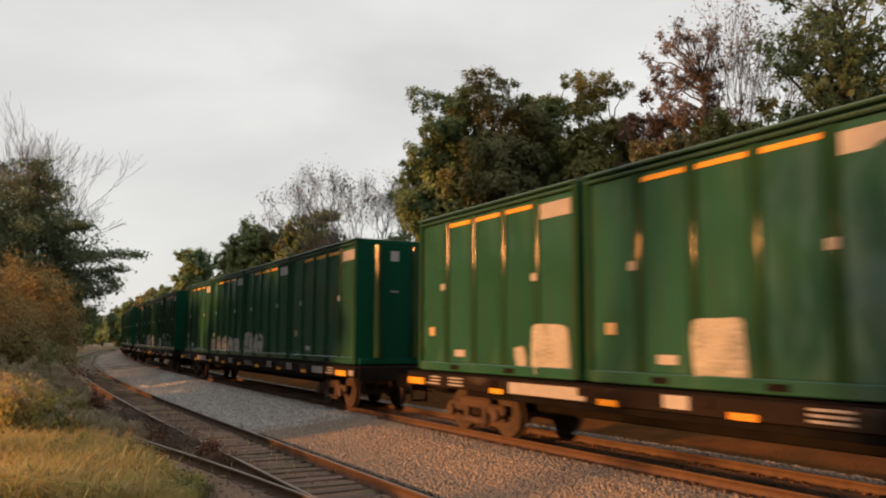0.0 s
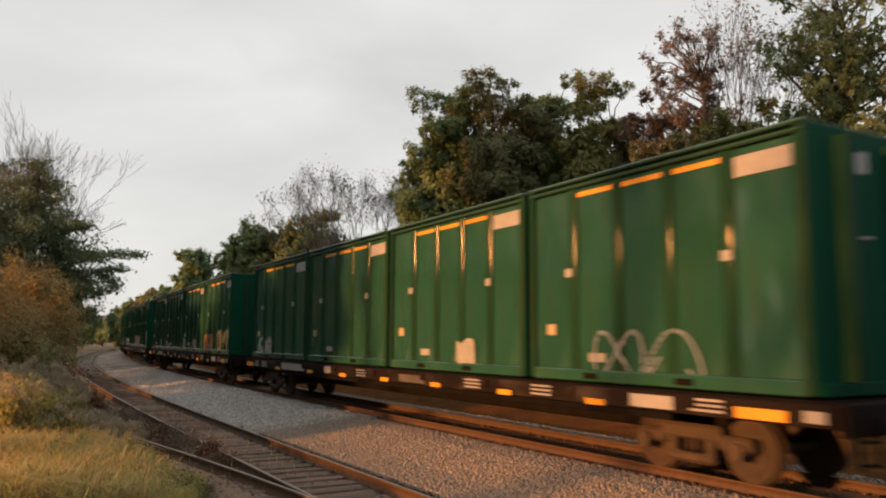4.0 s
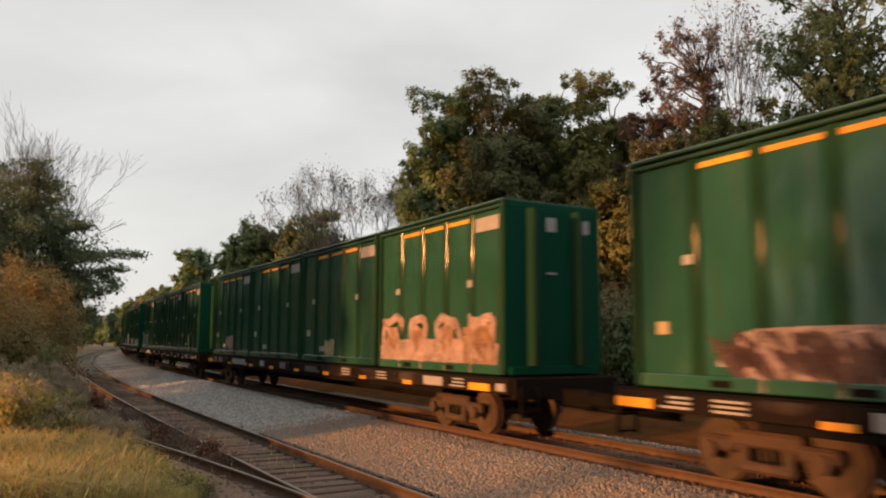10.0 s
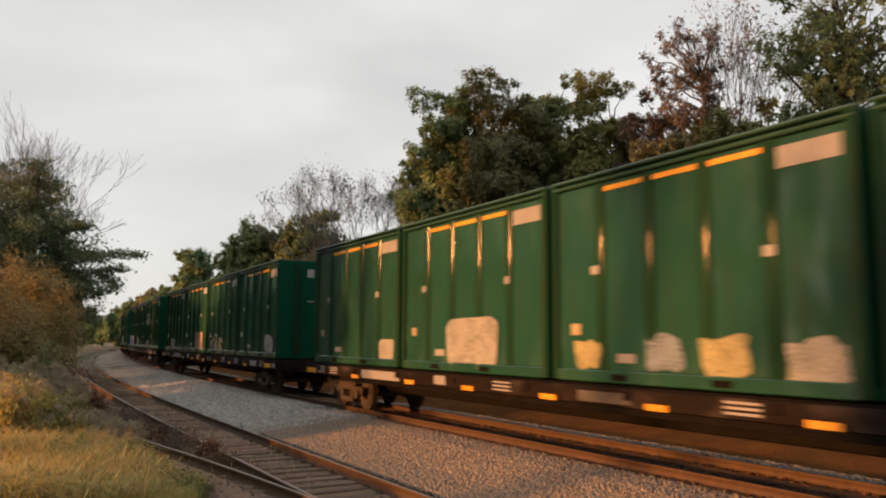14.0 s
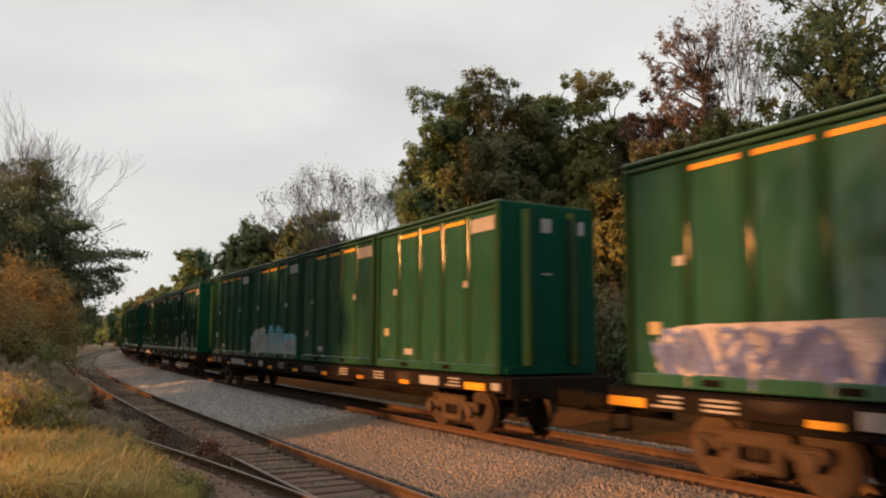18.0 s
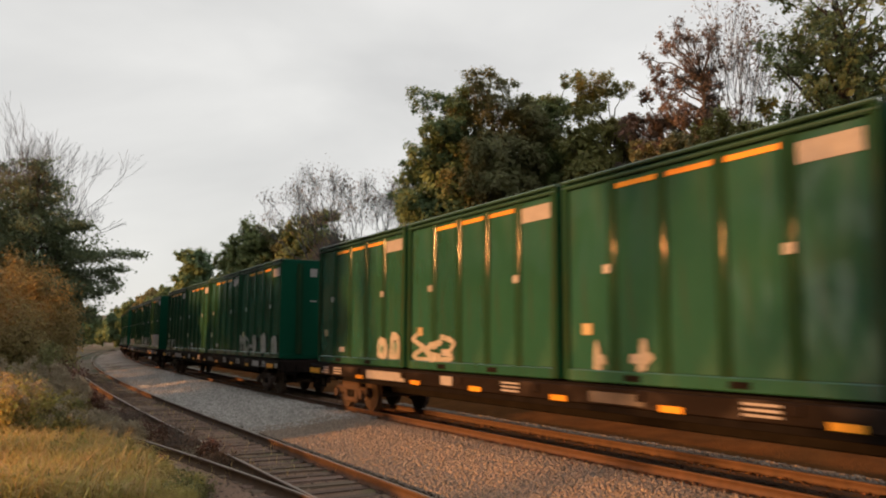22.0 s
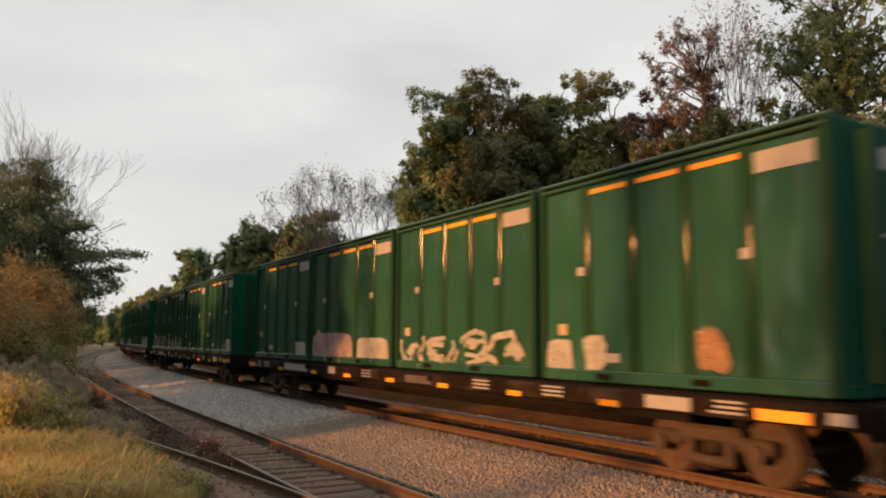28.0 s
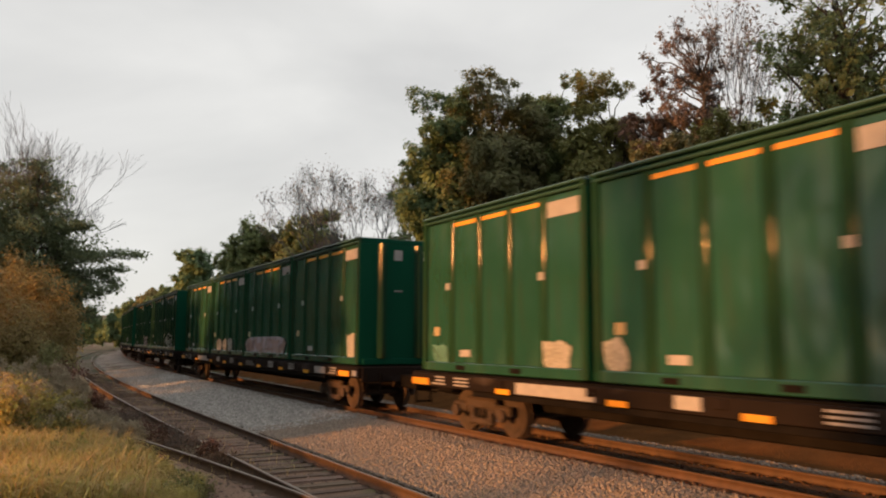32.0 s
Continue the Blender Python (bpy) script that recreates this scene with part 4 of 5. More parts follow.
def broadleaf(name, at, height, radius, leaf, leaves, seed, bark=None, size=0.25, base=0.25, clumps=42, fill=0.55, tall=1.0, twigs=0, clump_size=0.30, thick=1.0, core=0.10):
    """A tree: trunk, limbs to many clumps, and leaves scattered round each clump."""
    rng = np.random.default_rng(seed)
    ob = new(name)
    x, y = at
    ob.location = (x, y, float(ground_z(x, y)[0]) - 0.05)
    r0 = 0.011 * height + 0.03
    top = Vector((rng.normal() * 0.4, rng.normal() * 0.4, height * 0.80))
    trunk = bend(Vector((0, 0, 0)), top, r0, r0 * 0.25, rng, 0.03, 8)
    lines = [trunk]
    mid, half = height * (1 + base) / 2, height * (1 - base) / 2
    centres = []
    for i in range(clumps):
        # clumps spread evenly over the crown, uneven in depth and size
        up = 1 - 2 * (i + 0.5) / clumps
        turn = i * 2.39996 + rng.normal() * 0.35
        flat_r = max(0.0, 1 - up * up) ** 0.34
        v = np.array([flat_r * math.cos(turn), flat_r * math.sin(turn), up]) + rng.normal(size=3) * 0.10
        cr = radius * clump_size * rng.uniform(0.65, 1.3)
        deep = rng.uniform(fill, 1.0)
        pear = 1.0 - 0.10 * max(0, v[2]) ** 2
        c = Vector((v[0] * (radius - cr * 0.85) * pear * deep, v[1] * (radius - cr * 0.85) * pear * deep, mid + v[2] * (half * tall - cr * 0.8) * deep))
        rise = min(max((c.z - radius * rng.uniform(0.3, 0.8)) / (height * 0.8), 0.12), 0.95)
        j = rise * (len(trunk) - 1)
        a = trunk[int(j)][0].lerp(trunk[min(int(j) + 1, len(trunk) - 1)][0], j - int(j))
        w = r0 * (0.45 - 0.25 * rise)
        limb = bend(a, c, w, w * 0.22, rng, 0.10)
        lines.append(limb)
        for _ in range(2 + twigs):
            tip = c + Vector(rng.normal(size=3) * cr * 0.5)
            lines.append(bend(limb[-2][0], tip, w * 0.22, 0.008 * thick, rng, 0.12, 3))
            if twigs:
                for _ in range(2):
                    lines.append(bend(tip.lerp(c, 0.3), tip + Vector(rng.normal(size=3) * cr * 0.5) + Vector((0, 0, cr * 0.3)), 0.012 * thick, 0.005 * thick, rng, 0.1, 2))
        centres.append((np.array(c), cr))
    part("trunk", tubes(lines), bark or BARK, ob)
    if leaves:
        heart = np.array([0, 0, mid - half * 0.2])
        each = rng.multinomial(leaves, np.array([r ** 2 for _, r in centres]) / sum(r ** 2 for _, r in centres))
        pts, outs, sizes = [], [], []
        for (c, cr), k in zip(centres, each):
            # small sprays over the shell of each clump leave gaps between them
            sprays = rng.normal(size=(16, 3))
            sprays /= np.linalg.norm(sprays, axis=1, keepdims=True)
            sprays = c + sprays * cr * rng.uniform(0.45, 1.0, (16, 1)) * np.array([1.0, 1.0, 0.75])
            p = sprays[rng.integers(0, 16, k)] + rng.normal(size=(k, 3)) * cr * 0.15
            pts.append(p)
            outs.append((p - c) / cr + (c - heart) / radius * 0.7 + np.array([0, 0, 0.35]))
            sizes.append(np.full(k, size))
        if core:
            k = int(leaves * core * 1.5)
            v = rng.normal(size=(k, 3))
            v *= (rng.uniform(0.15, 0.64, k) / np.linalg.norm(v, axis=1))[:, None]
            pts.append(v * np.array([radius, radius, half * tall]) + np.array([0, 0, mid]))
            outs.append(v)
            sizes.append(np.full(k, size * 2.0))
        part("crown", leaf_mesh("crown", np.concatenate(pts), np.concatenate(sizes), rng, out=np.concatenate(outs)), leaf, ob)
    return ob


def bare_tree(name, at, height, seed, stems=1, lean=0.0, leaves=0, thick=1.0, fan=0.42, depth=7):
    """A leafless tree: every limb forks again and again, the twigs reaching upwards."""
    rng = np.random.default_rng(seed)
    ob = new(name)
    x, y = at
    ob.location = (x, y, float(ground_z(x, y)[0]) - 0.05)
    lines, tips = [], []

    def grow(p, d, length, r, level):
        q = p + d * length
        lines.append(bend(p, q, r, r * 0.7, rng, 0.05, 3))
        if level == 0:
            tips.append(np.array(q))
            return
        for k in range(3 if level in (depth, depth - 2, 2) else 2):
            turn = Vector(rng.normal(size=3)) * fan + Vector((lean * 0.1, 0, 0.16))
            grow(q if k else p.lerp(q, 0.75), (d + turn).normalized(), length * rng.uniform(0.66, 0.92), r * 0.62, level - 1)

    for k in range(stems):
        start = Vector((rng.normal() * 0.4, rng.normal() * 0.4, 0)) * (stems > 1)
        grow(start, Vector((rng.normal() * 0.12 + lean * 0.2, rng.normal() * 0.12, 1)).normalized(), height * 0.30, (0.009 * height) * thick, depth)
    high = max(t[2] for t in tips)
    scale = height / high
    lines = [[(p * scale, max(r, 0.007 * thick)) for p, r in line] for line in lines]
    part("trunk", tubes(lines, 4), GREYBARK, ob)
    if leaves:
        base = np.array(tips)[rng.integers(0, len(tips), leaves)] * scale
        part("crown", leaf_mesh("crown", base + rng.normal(size=(leaves, 3)) * 0.25, 0.14, rng), RUSSET, ob)
    return ob


def conifer(name, at, height, radius, seed, leaf, leaves=22000):
    """An old pine with long level boughs in loose tiers."""
    rng = np.random.default_rng(seed)
    ob = new(name)
    x, y = at
    ob.location = (x, y, float(ground_z(x, y)[0]) - 0.05)
    trunk = bend(Vector((0, 0, 0)), Vector((0.2, 0.1, height)), 0.24, 0.03, rng, 0.01, 8)
    lines, pts = [trunk], []
    count = 72
    per = leaves // (count * 5)
    for i in range(count):
        z = height * (0.10 + 0.88 * i / count)
        f = i / count
        reach = radius * float(np.interp(f, [0, 0.45, 0.58, 0.70, 0.80, 1.0], [0.40, 1.0, 1.02, 0.66, 0.40, 0.12])) * rng.uniform(0.6, 1.15)
        a = i * 2.4 + rng.normal() * 0.3
        tip = Vector((math.cos(a) * reach, math.sin(a) * reach, z + rng.uniform(-0.1, 0.5)))
        bough = bend(Vector((0, 0, z)), tip, 0.06, 0.012, rng, 0.05)
        lines.append(bough)
        for k in range(5):
            f = 0.35 + 0.16 * k
            c = bough[0][0].lerp(bough[-1][0], f) + Vector((rng.normal() * 0.28, rng.normal() * 0.28, rng.normal() * 0.1))
            much = int(per * min(1.0, max(0.22, reach / radius / 0.8)))
            pts.append(np.array(c) + rng.normal(size=(much, 3)) * np.array([0.42, 0.42, 0.26]) * (0.42 + 0.16 * reach))
    for reach, z in ((1.30, 0.57), (1.14, 0.50), (1.08, 0.40), (0.86, 0.29), (1.0, 0.46), (0.8, 0.68)):
        tip = Vector((radius * reach, rng.normal() * 0.8, height * z))
        bough = bend(Vector((0, 0, height * z - 0.3)), tip, 0.05, 0.012, rng, 0.03)
        lines.append(bough)
        for k in range(7):
            c = bough[0][0].lerp(bough[-1][0], 0.35 + 0.105 * k) + Vector(rng.normal(size=3) * 0.12)
            pts.append(np.array(c) + rng.normal(size=(170, 3)) * np.array([0.30, 0.30, 0.13]))
    part("trunk", tubes(lines), BARK, ob)
    part("crown", leaf_mesh("crown", np.concatenate(pts), 0.16, rng, 0.3), leaf, ob)
    return ob


def bush(name, at, height, radius, leaf, leaves, seed, size=0.09):
    rng = np.random.default_rng(seed)
    ob = new(name)
    x, y = at
    ob.location = (x, y, float(ground_z(x, y)[0]) - 0.03)
    lines, pts, outs = [], [], []
    heart = np.array([0, 0, height * 0.3])
    for i in range(16):
        a, f = rng.uniform(0, 2 * math.pi), rng.uniform(0.2, 1.0)
        tip = Vector((math.cos(a) * radius * f, math.sin(a) * radius * f, height * rng.uniform(0.45, 1.0) * (1.1 - 0.35 * f)))
        lines.append(bend(Vector((math.cos(a) * 0.1, math.sin(a) * 0.1, 0)), tip, 0.018, 0.004, rng, 0.15))
        for t in (0.45, 0.65, 0.85, 1.0):
            c = np.array(lines[-1][0][0].lerp(tip, t))
            p = c + rng.normal(size=(leaves // 64, 3)) * radius * 0.17
            pts.append(p)
            outs.append((p - c) / (radius * 0.17) * 0.5 + (c - heart) / radius)
    part("stem", tubes(lines, 4), BARK, ob)
    part("foliage", leaf_mesh("foliage", np.concatenate(pts), size, rng, out=np.concatenate(outs)), leaf, ob)
    return ob


def spot(u, far):
    """A place in plan: u is its sideways slope from the view axis, far its distance ahead."""
    return (u * far, far)


def plant_right_row():
    row = "trees behind the train"
    t = tagged
    t(broadleaf("oak_tree", spot(0.010, 45), 17.0, 3.5, OAK, 90000, 11, size=0.17, base=0.04, clumps=80, clump_size=0.27, fill=0.75), "dense dark green oak behind the tracks", "tree", row)
    t(broadleaf("oak_tree", spot(0.075, 44), 16.8, 3.8, BROWNISH, 80000, 12, size=0.17, base=0.04, clumps=80, clump_size=0.26, fill=0.7), "brownish green oak turning in autumn", "tree", row)
    t(broadleaf("oak_tree", spot(0.140, 46), 17.8, 3.3, OLIVE, 60000, 21, size=0.17, base=0.04, clumps=60, clump_size=0.27, fill=0.7), "olive green oak among larger trees", "tree", row)
    t(broadleaf("maple_tree", spot(0.200, 43), 16.8, 3.3, GOLDOLIVE, 62000, 13, size=0.16, base=0.04, clumps=80, clump_size=0.25, fill=0.6, core=0.08), "yellowish olive maple with a loose crown", "tree", row)
    t(broadleaf("maple_tree", spot(0.330, 38), 18.4, 2.6, RUSSET, 15000, 14, size=0.13, base=0.40, clumps=90, clump_size=0.17, fill=0.35, twigs=1, core=0.0), "thin russet maple with bare twigs showing", "tree", row)
    t(broadleaf("maple_tree", spot(0.275, 39), 15.8, 2.3, RUSSET, 22000, 24, size=0.14, base=0.15, clumps=60, clump_size=0.22, fill=0.4, twigs=1, core=0.02), "russet maple losing its leaves", "tree", row)
    t(bare_tree("maple_tree", spot(0.405, 38), 18.6, 115, 1, leaves=2400, thick=1.0, fan=0.17), "slender russet maple nearly bare", "tree", row)
    t(broadleaf("ash_tree", spot(0.535, 30), 18.6, 3.9, OLIVE, 30000, 16, base=0.22, clumps=110, clump_size=0.17, fill=0.35, size=0.15, twigs=1, core=0.02), "tall olive ash with drooping open boughs", "tree", row)
    t(bare_tree("bare_tree", spot(-0.092, 62), 16.0, 117, 2, leaves=5200, thick=1.4, fan=0.36, depth=8), "grey leafless tree with fine twigs", "tree", row)
    t(bare_tree("bare_tree", spot(-0.120, 64), 10.6, 118, 2, leaves=3600, thick=1.4, fan=0.36, depth=8), "grey leafless tree with fine twigs", "tree", row)
    t(broadleaf("oak_tree", spot(-0.250, 84), 16.0, 4.4, OLIVE, 26000, 18, base=0.02, clumps=60, size=0.32, clump_size=0.27, fill=0.7), "green oak beyond the bend", "tree", row)
    t(broadleaf("oak_tree", spot(-0.205, 84), 14.6, 4.2, BROWNISH, 22000, 22, base=0.02, clumps=60, size=0.32, clump_size=0.27, fill=0.7), "brown tinted oak beyond the bend", "tree", row)
    t(broadleaf("oak_tree", spot(-0.165, 80), 15.6, 4.4, OLIVE, 24000, 19, base=0.02, clumps=60, size=0.32, clump_size=0.27, fill=0.7), "brown tinted oak beyond the bend", "tree", row)
    t(broadleaf("oak_tree", spot(-0.322, 108), 15.9, 3.7, OAK, 18000, 20, base=0.02, clumps=50, size=0.38, clump_size=0.28, fill=0.7), "dark green oak far along the line", "tree", row)
    for k, (u, far, h) in enumerate(((-0.395, 180, 12.5), (-0.378, 170, 13.5), (-0.352, 160, 14), (-0.285, 118, 13.0), (-0.408, 205, 12), (-0.365, 190, 15), (-0.300, 112, 11))):
        t(broadleaf("oak_tree", spot(u, far), h, 4.4, BROWNISH if k % 2 else OAK, 12000, 30 + k, base=0.02, clumps=40, size=0.6, fill=0.7), "brown green oak far along the line", "tree", row)
    for k, (u, far, h) in enumerate(((-0.462, 300, 11.5), (-0.447, 290, 11), (-0.434, 280, 11), (-0.42, 270, 10.5), (-0.475, 310, 12), (-0.49, 320, 12))):
        t(broadleaf("oak_tree", spot(u, far), h, 5.0, OAK, 3000, 130 + k, base=0.0, clumps=30, size=1.1, fill=0.7), "hazy green oak where the line bends out of sight", "tree", row)
    for k, (u, far, h, leaf) in enumerate(((0.14, 50, 12.5, OLIVE), (0.26, 45, 13.5, BROWNISH), (0.30, 36, 12.2, BROWNISH), (0.38, 34, 11.6, GOLDOLIVE), (0.45, 31, 10.8, OAK), (0.238, 42, 13.2, GOLDOLIVE),
                                           (0.52, 34, 11.4, OAK), (0.61, 29, 9.0, OAK), (0.22, 39, 10.5, GOLDOLIVE), (0.02, 54, 12, OAK), (-0.045, 58, 10.5, OAK), (-0.1, 70, 9.8, OLIVE), (-0.135, 70, 9.0, BROWNISH),
                                           (0.34, 40, 13.6, BROWNISH), (0.42, 38, 13.2, GOLDOLIVE))):
        t(broadleaf("young_tree", spot(u, far), h, 2.7, leaf, 26000, 50 + k, size=0.18, base=0.0, clumps=46, clump_size=0.28, fill=0.7), "leafy young tree in the undergrowth behind the tracks", "tree", row)
    for k in range(12):
        u = 0.20 + 0.040 * k
        t(bush("undergrowth_bush", spot(u, 28.5 + 1.5 * math.sin(k * 2.1)), 3.8, 2.0, (BROWNISH, REDBROWN, OAK)[k % 3], 6000, 80 + k, 0.16), "brown and green shrub below the trees", "bush", "undergrowth")


def plant_left_row():
    row = "trees beside the siding"
    t = tagged
    t(conifer("pine_tree", spot(-0.530, 44), 12.7, 4.5, 101, PINE, 52000), "dark pine with long level boughs", "tree", row)
    t(conifer("pine_tree", spot(-0.585, 46), 13.0, 4.4, 102, PINE, 40000), "dark pine beside the siding", "tree", row)
    t(bare_tree("bare_tree", spot(-0.512, 47), 15.6, 103, 1, 0.0, thick=1.15, fan=0.24), "bare grey tree with fine upright twigs", "tree", row)
    t(bare_tree("bare_tree", spot(-0.553, 46), 16.8, 104, 2, thick=1.15, fan=0.24), "bare grey tree with fine upright twigs", "tree", row)
    t(broadleaf("oak_tree", spot(-0.497, 58), 9.5, 2.4, PINE, 20000, 105, base=0.02, clumps=40, size=0.2), "dark tree far beside the siding", "tree", row)
    t(broadleaf("young_tree", spot(-0.565, 40), 7.4, 2.2, MUSTARD, 20000, 106, base=0.0, clumps=40, size=0.20), "amber leaved young tree beside the siding", "tree", row)
    t(broadleaf("young_tree", spot(-0.530, 38), 5.6, 2.2, MUSTARD, 18000, 107, base=0.0, clumps=36, size=0.18), "olive leaved young tree beside the siding", "tree", row)
    # unseen trees beyond the viewpoint, added for shade: low sun comes under their crowns
    for k, s in enumerate((-24, -13, -2, 9, 20, 31, 43, 55, 67, 79, 91)):
        x, y, _ = on_line(s, -33 - 3 * (k % 2))
        t(broadleaf("maple_tree", (float(x), float(y)), 29.0, 7.4, OLIVE, 3800, 150 + k, base=0.30, clumps=50, size=0.6, fill=0.4, core=0.04), "unseen tall olive maple added to shade the far crowns", "tree", row)
    # sparse trees out of view, added to half shade the near end
    for k, (s, q, h, r, n) in enumerate(((4, -27, 11, 3.2, 2600), (-4, -26, 12, 4.6, 6500), (-14, -26, 12, 4.6, 6500))):
        x, y, _ = on_line(s, q)
        t(broadleaf("young_tree", (float(x), float(y)), h, r, OLIVE, n, 170 + k, base=0.0, clumps=50, size=0.30, fill=0.3, core=0.0), "unseen olive young tree added to shade the near track", "tree", row)
    # trees out of sight that shade the line beyond the gap
    for k in (0, 1, *range(3, 27)):
        x, y, _ = on_line(24.6 + 7.6 * k + 0.16 * max(0, k - 14) ** 2, -23.5 - 2 * (k % 2))
        t(broadleaf("oak_tree", (float(x), float(y)), 13.5, 5.0, OAK, 8000, 120 + k, base=0.0, clumps=44, size=0.45), "dark leafy oak beside the line", "tree", row)


def plant_bank():
    """An unseen low thicket beside the bank, added for its shade, and the tall weeds at its foot."""
    rng = random.Random(77)
    for k, (u, far, h, r, leaf) in enumerate(((-0.560, 33, 5.0, 1.7, MUSTARD), (-0.520, 35, 5.8, 1.6, MUSTARD), (-0.500, 38, 4.8, 1.3, MUSTARD), (-0.545, 38, 6.8, 1.8, MUSTARD), (-0.508, 40, 6.0, 1.4, PINE), (-0.486, 62, 4.6, 1.3, PINE))):
        tagged(bush("hedge_bush", spot(u, far), h, r, leaf, 9000, 430 + k, 0.12), "loose olive shrub under the pines", "bush", "shrubs under the pines")
    # bushes out of view, added to shade the ballast and the lower train
    for k in range(5):
        x, y, _ = on_line(27.0 + 1.6 * k, -14.6 + rng.uniform(-0.6, 0.6))
        tagged(bush("thicket_bush", (float(x), float(y)), 5.5 + rng.uniform(-0.4, 0.6), 1.9, (OLIVE, BROWNISH)[k % 2], 9000, 200 + k, 0.24), "unseen leafy shrub by the bank, added for shade", "bush", "thicket")
    for k in range(50):
        s = 18.5 + 9.5 * ((k + rng.random()) / 50) ** 1.2
        q = -8.7 - 1.7 * rng.random()
        x, y, _ = on_line(s, q + 0.04 * (s - 18.6))
        h = min(1.9, 0.75 + 0.42 * (-8.6 - q)) * rng.uniform(0.85, 1.12) + 0.015 * (s - 18)
        weed_stand((float(x), float(y)), h, rng.choice((GRASS, MUSTARD, GOLDEN, GRASS, STRAW)), 520 + k)
    for k, (u, far, h, r, leaf) in enumerate(((-0.505, 27.5, 2.2, 0.9, GOLDEN), (-0.52, 30.0, 3.2, 1.3, MUSTARD), (-0.56, 29.0, 3.8, 1.4, MUSTARD), (-0.545, 34, 5.0, 1.6, AMBERLEAF), (-0.575, 31, 5.4, 1.5, AMBERLEAF))):
        tagged(bush("weed_bush", spot(u, far), h, r, leaf, 7000, 220 + k, 0.10), "golden leaved shrub on the bank", "bush", "weeds on the bank")
    for k in range(26):
        s = rng.uniform(15.5, 30)
        x, y, _ = on_line(s, rng.uniform(min(spur_q(s) + 0.3, -6.3), -6.2))
        tagged(bush("low_weed", (float(x), float(y)), rng.uniform(0.25, 0.5), rng.uniform(0.3, 0.6), rng.choice((REDBUSH, RUSSET, PLUME, REDBROWN)), 1200, 320 + k, 0.045), "low brown weeds along the spur rail", "weeds", "weeds on the bank")
    tagged(bush("red_shrub", spot(-0.474, 25.5), 1.8, 1.0, REDBUSH, 4500, 241, 0.07), "dark red sumac shrub beside the spur rail", "bush")
    tagged(bush("red_shrub", spot(-0.460, 24.0), 1.3, 0.8, REDBUSH, 4500, 240, 0.07), "dark red sumac shrub beside the spur rail", "bush")
    for k in range(46):
        s = rng.uniform(12.6, 19)
        q = rng.uniform(-11.0, -7.5)
        x, y, _ = on_line(s, q)
        h = rng.uniform(0.2, 0.32) + 0.03 * (-7.5 - q)
        tagged(bush("weed_tuft", (float(x), float(y)), h, rng.uniform(0.3, 0.5), rng.choice((GRASS, GRASS, STRAW, GOLDEN)), 1900, 260 + k, 0.06), "leafy weeds on the grassy bank", "weeds", "weeds on the bank")
    for k in range(34):
        s, q = rng.uniform(12.5, 18.5), rng.uniform(-10.6, -7.6)
        x, y, _ = on_line(s, q)
        tagged(bush("dock_weed", (float(x), float(y)), rng.uniform(0.22, 0.40), rng.uniform(0.25, 0.45), rng.choice((WEEDGREEN, WEEDGREEN, WEEDGREEN, GOLDEN)), 520, 560 + k, 0.13), "broad leaved weed on the grassy bank", "weeds", "weeds on the bank")
    for k in range(14):
        s = rng.uniform(18.5, 27)
        x, y, _ = on_line(s, spur_q(s) - rng.uniform(0.2, 0.9))
        plumes((float(x), float(y)), rng.uniform(0.4, 0.7), 300 + k)
    for k, (u, far, h) in enumerate(((-0.487, 21.5, 1.5), (-0.478, 20.5, 1.35), (-0.500, 20.8, 1.6), (-0.470, 22.0, 1.3), (-0.515, 21.0, 1.75))):
        plumes(spot(u, far), h, 340 + k)


def weed_stand(at, height, leaf, seed):
    """Upright stalks with narrow leaves all the way and feathery heads."""
    rng = np.random.default_rng(seed)
    ob = new("goldenrod")
    x, y = at
    ob.location = (x, y, float(ground_z(x, y)[0]) - 0.03)
    lines, pts, heads = [], [], []
    for _ in range(11):
        a, f = rng.uniform(0, 6.28), 0.42 * math.sqrt(rng.uniform(0, 1))
        foot = Vector((math.cos(a) * f, math.sin(a) * f, 0))
        tip = foot * rng.uniform(1.0, 1.7) + Vector((rng.normal() * 0.06, rng.normal() * 0.06, height * rng.uniform(0.7, 1.05)))
        lines.append(bend(foot, tip, 0.006, 0.003, rng, 0.05))
        for t in np.linspace(0.12, 0.92, 9):
            pts.append(np.array(foot.lerp(tip, t)) + rng.normal(size=(26, 3)) * np.array([0.085, 0.085, 0.06]))
        if rng.uniform() < 0.5:
            for k in range(4):
                heads.append(np.array(tip) + np.array([math.cos(a) * 0.035 * k, math.sin(a) * 0.035 * k, -0.01 * k * k]) + rng.normal(size=(34, 3)) * 0.035)
    part("stem", tubes(lines, 4), STRAW, ob)
    part("foliage", leaf_mesh("foliage", np.concatenate(pts), 0.075, rng), leaf, ob)
    if heads:
        part("seed_head", leaf_mesh("seed_head", np.concatenate(heads), 0.036, rng), PLUME, ob)
    tagged(ob, "tall golden weeds gone to seed", "weeds", "weeds on the bank")


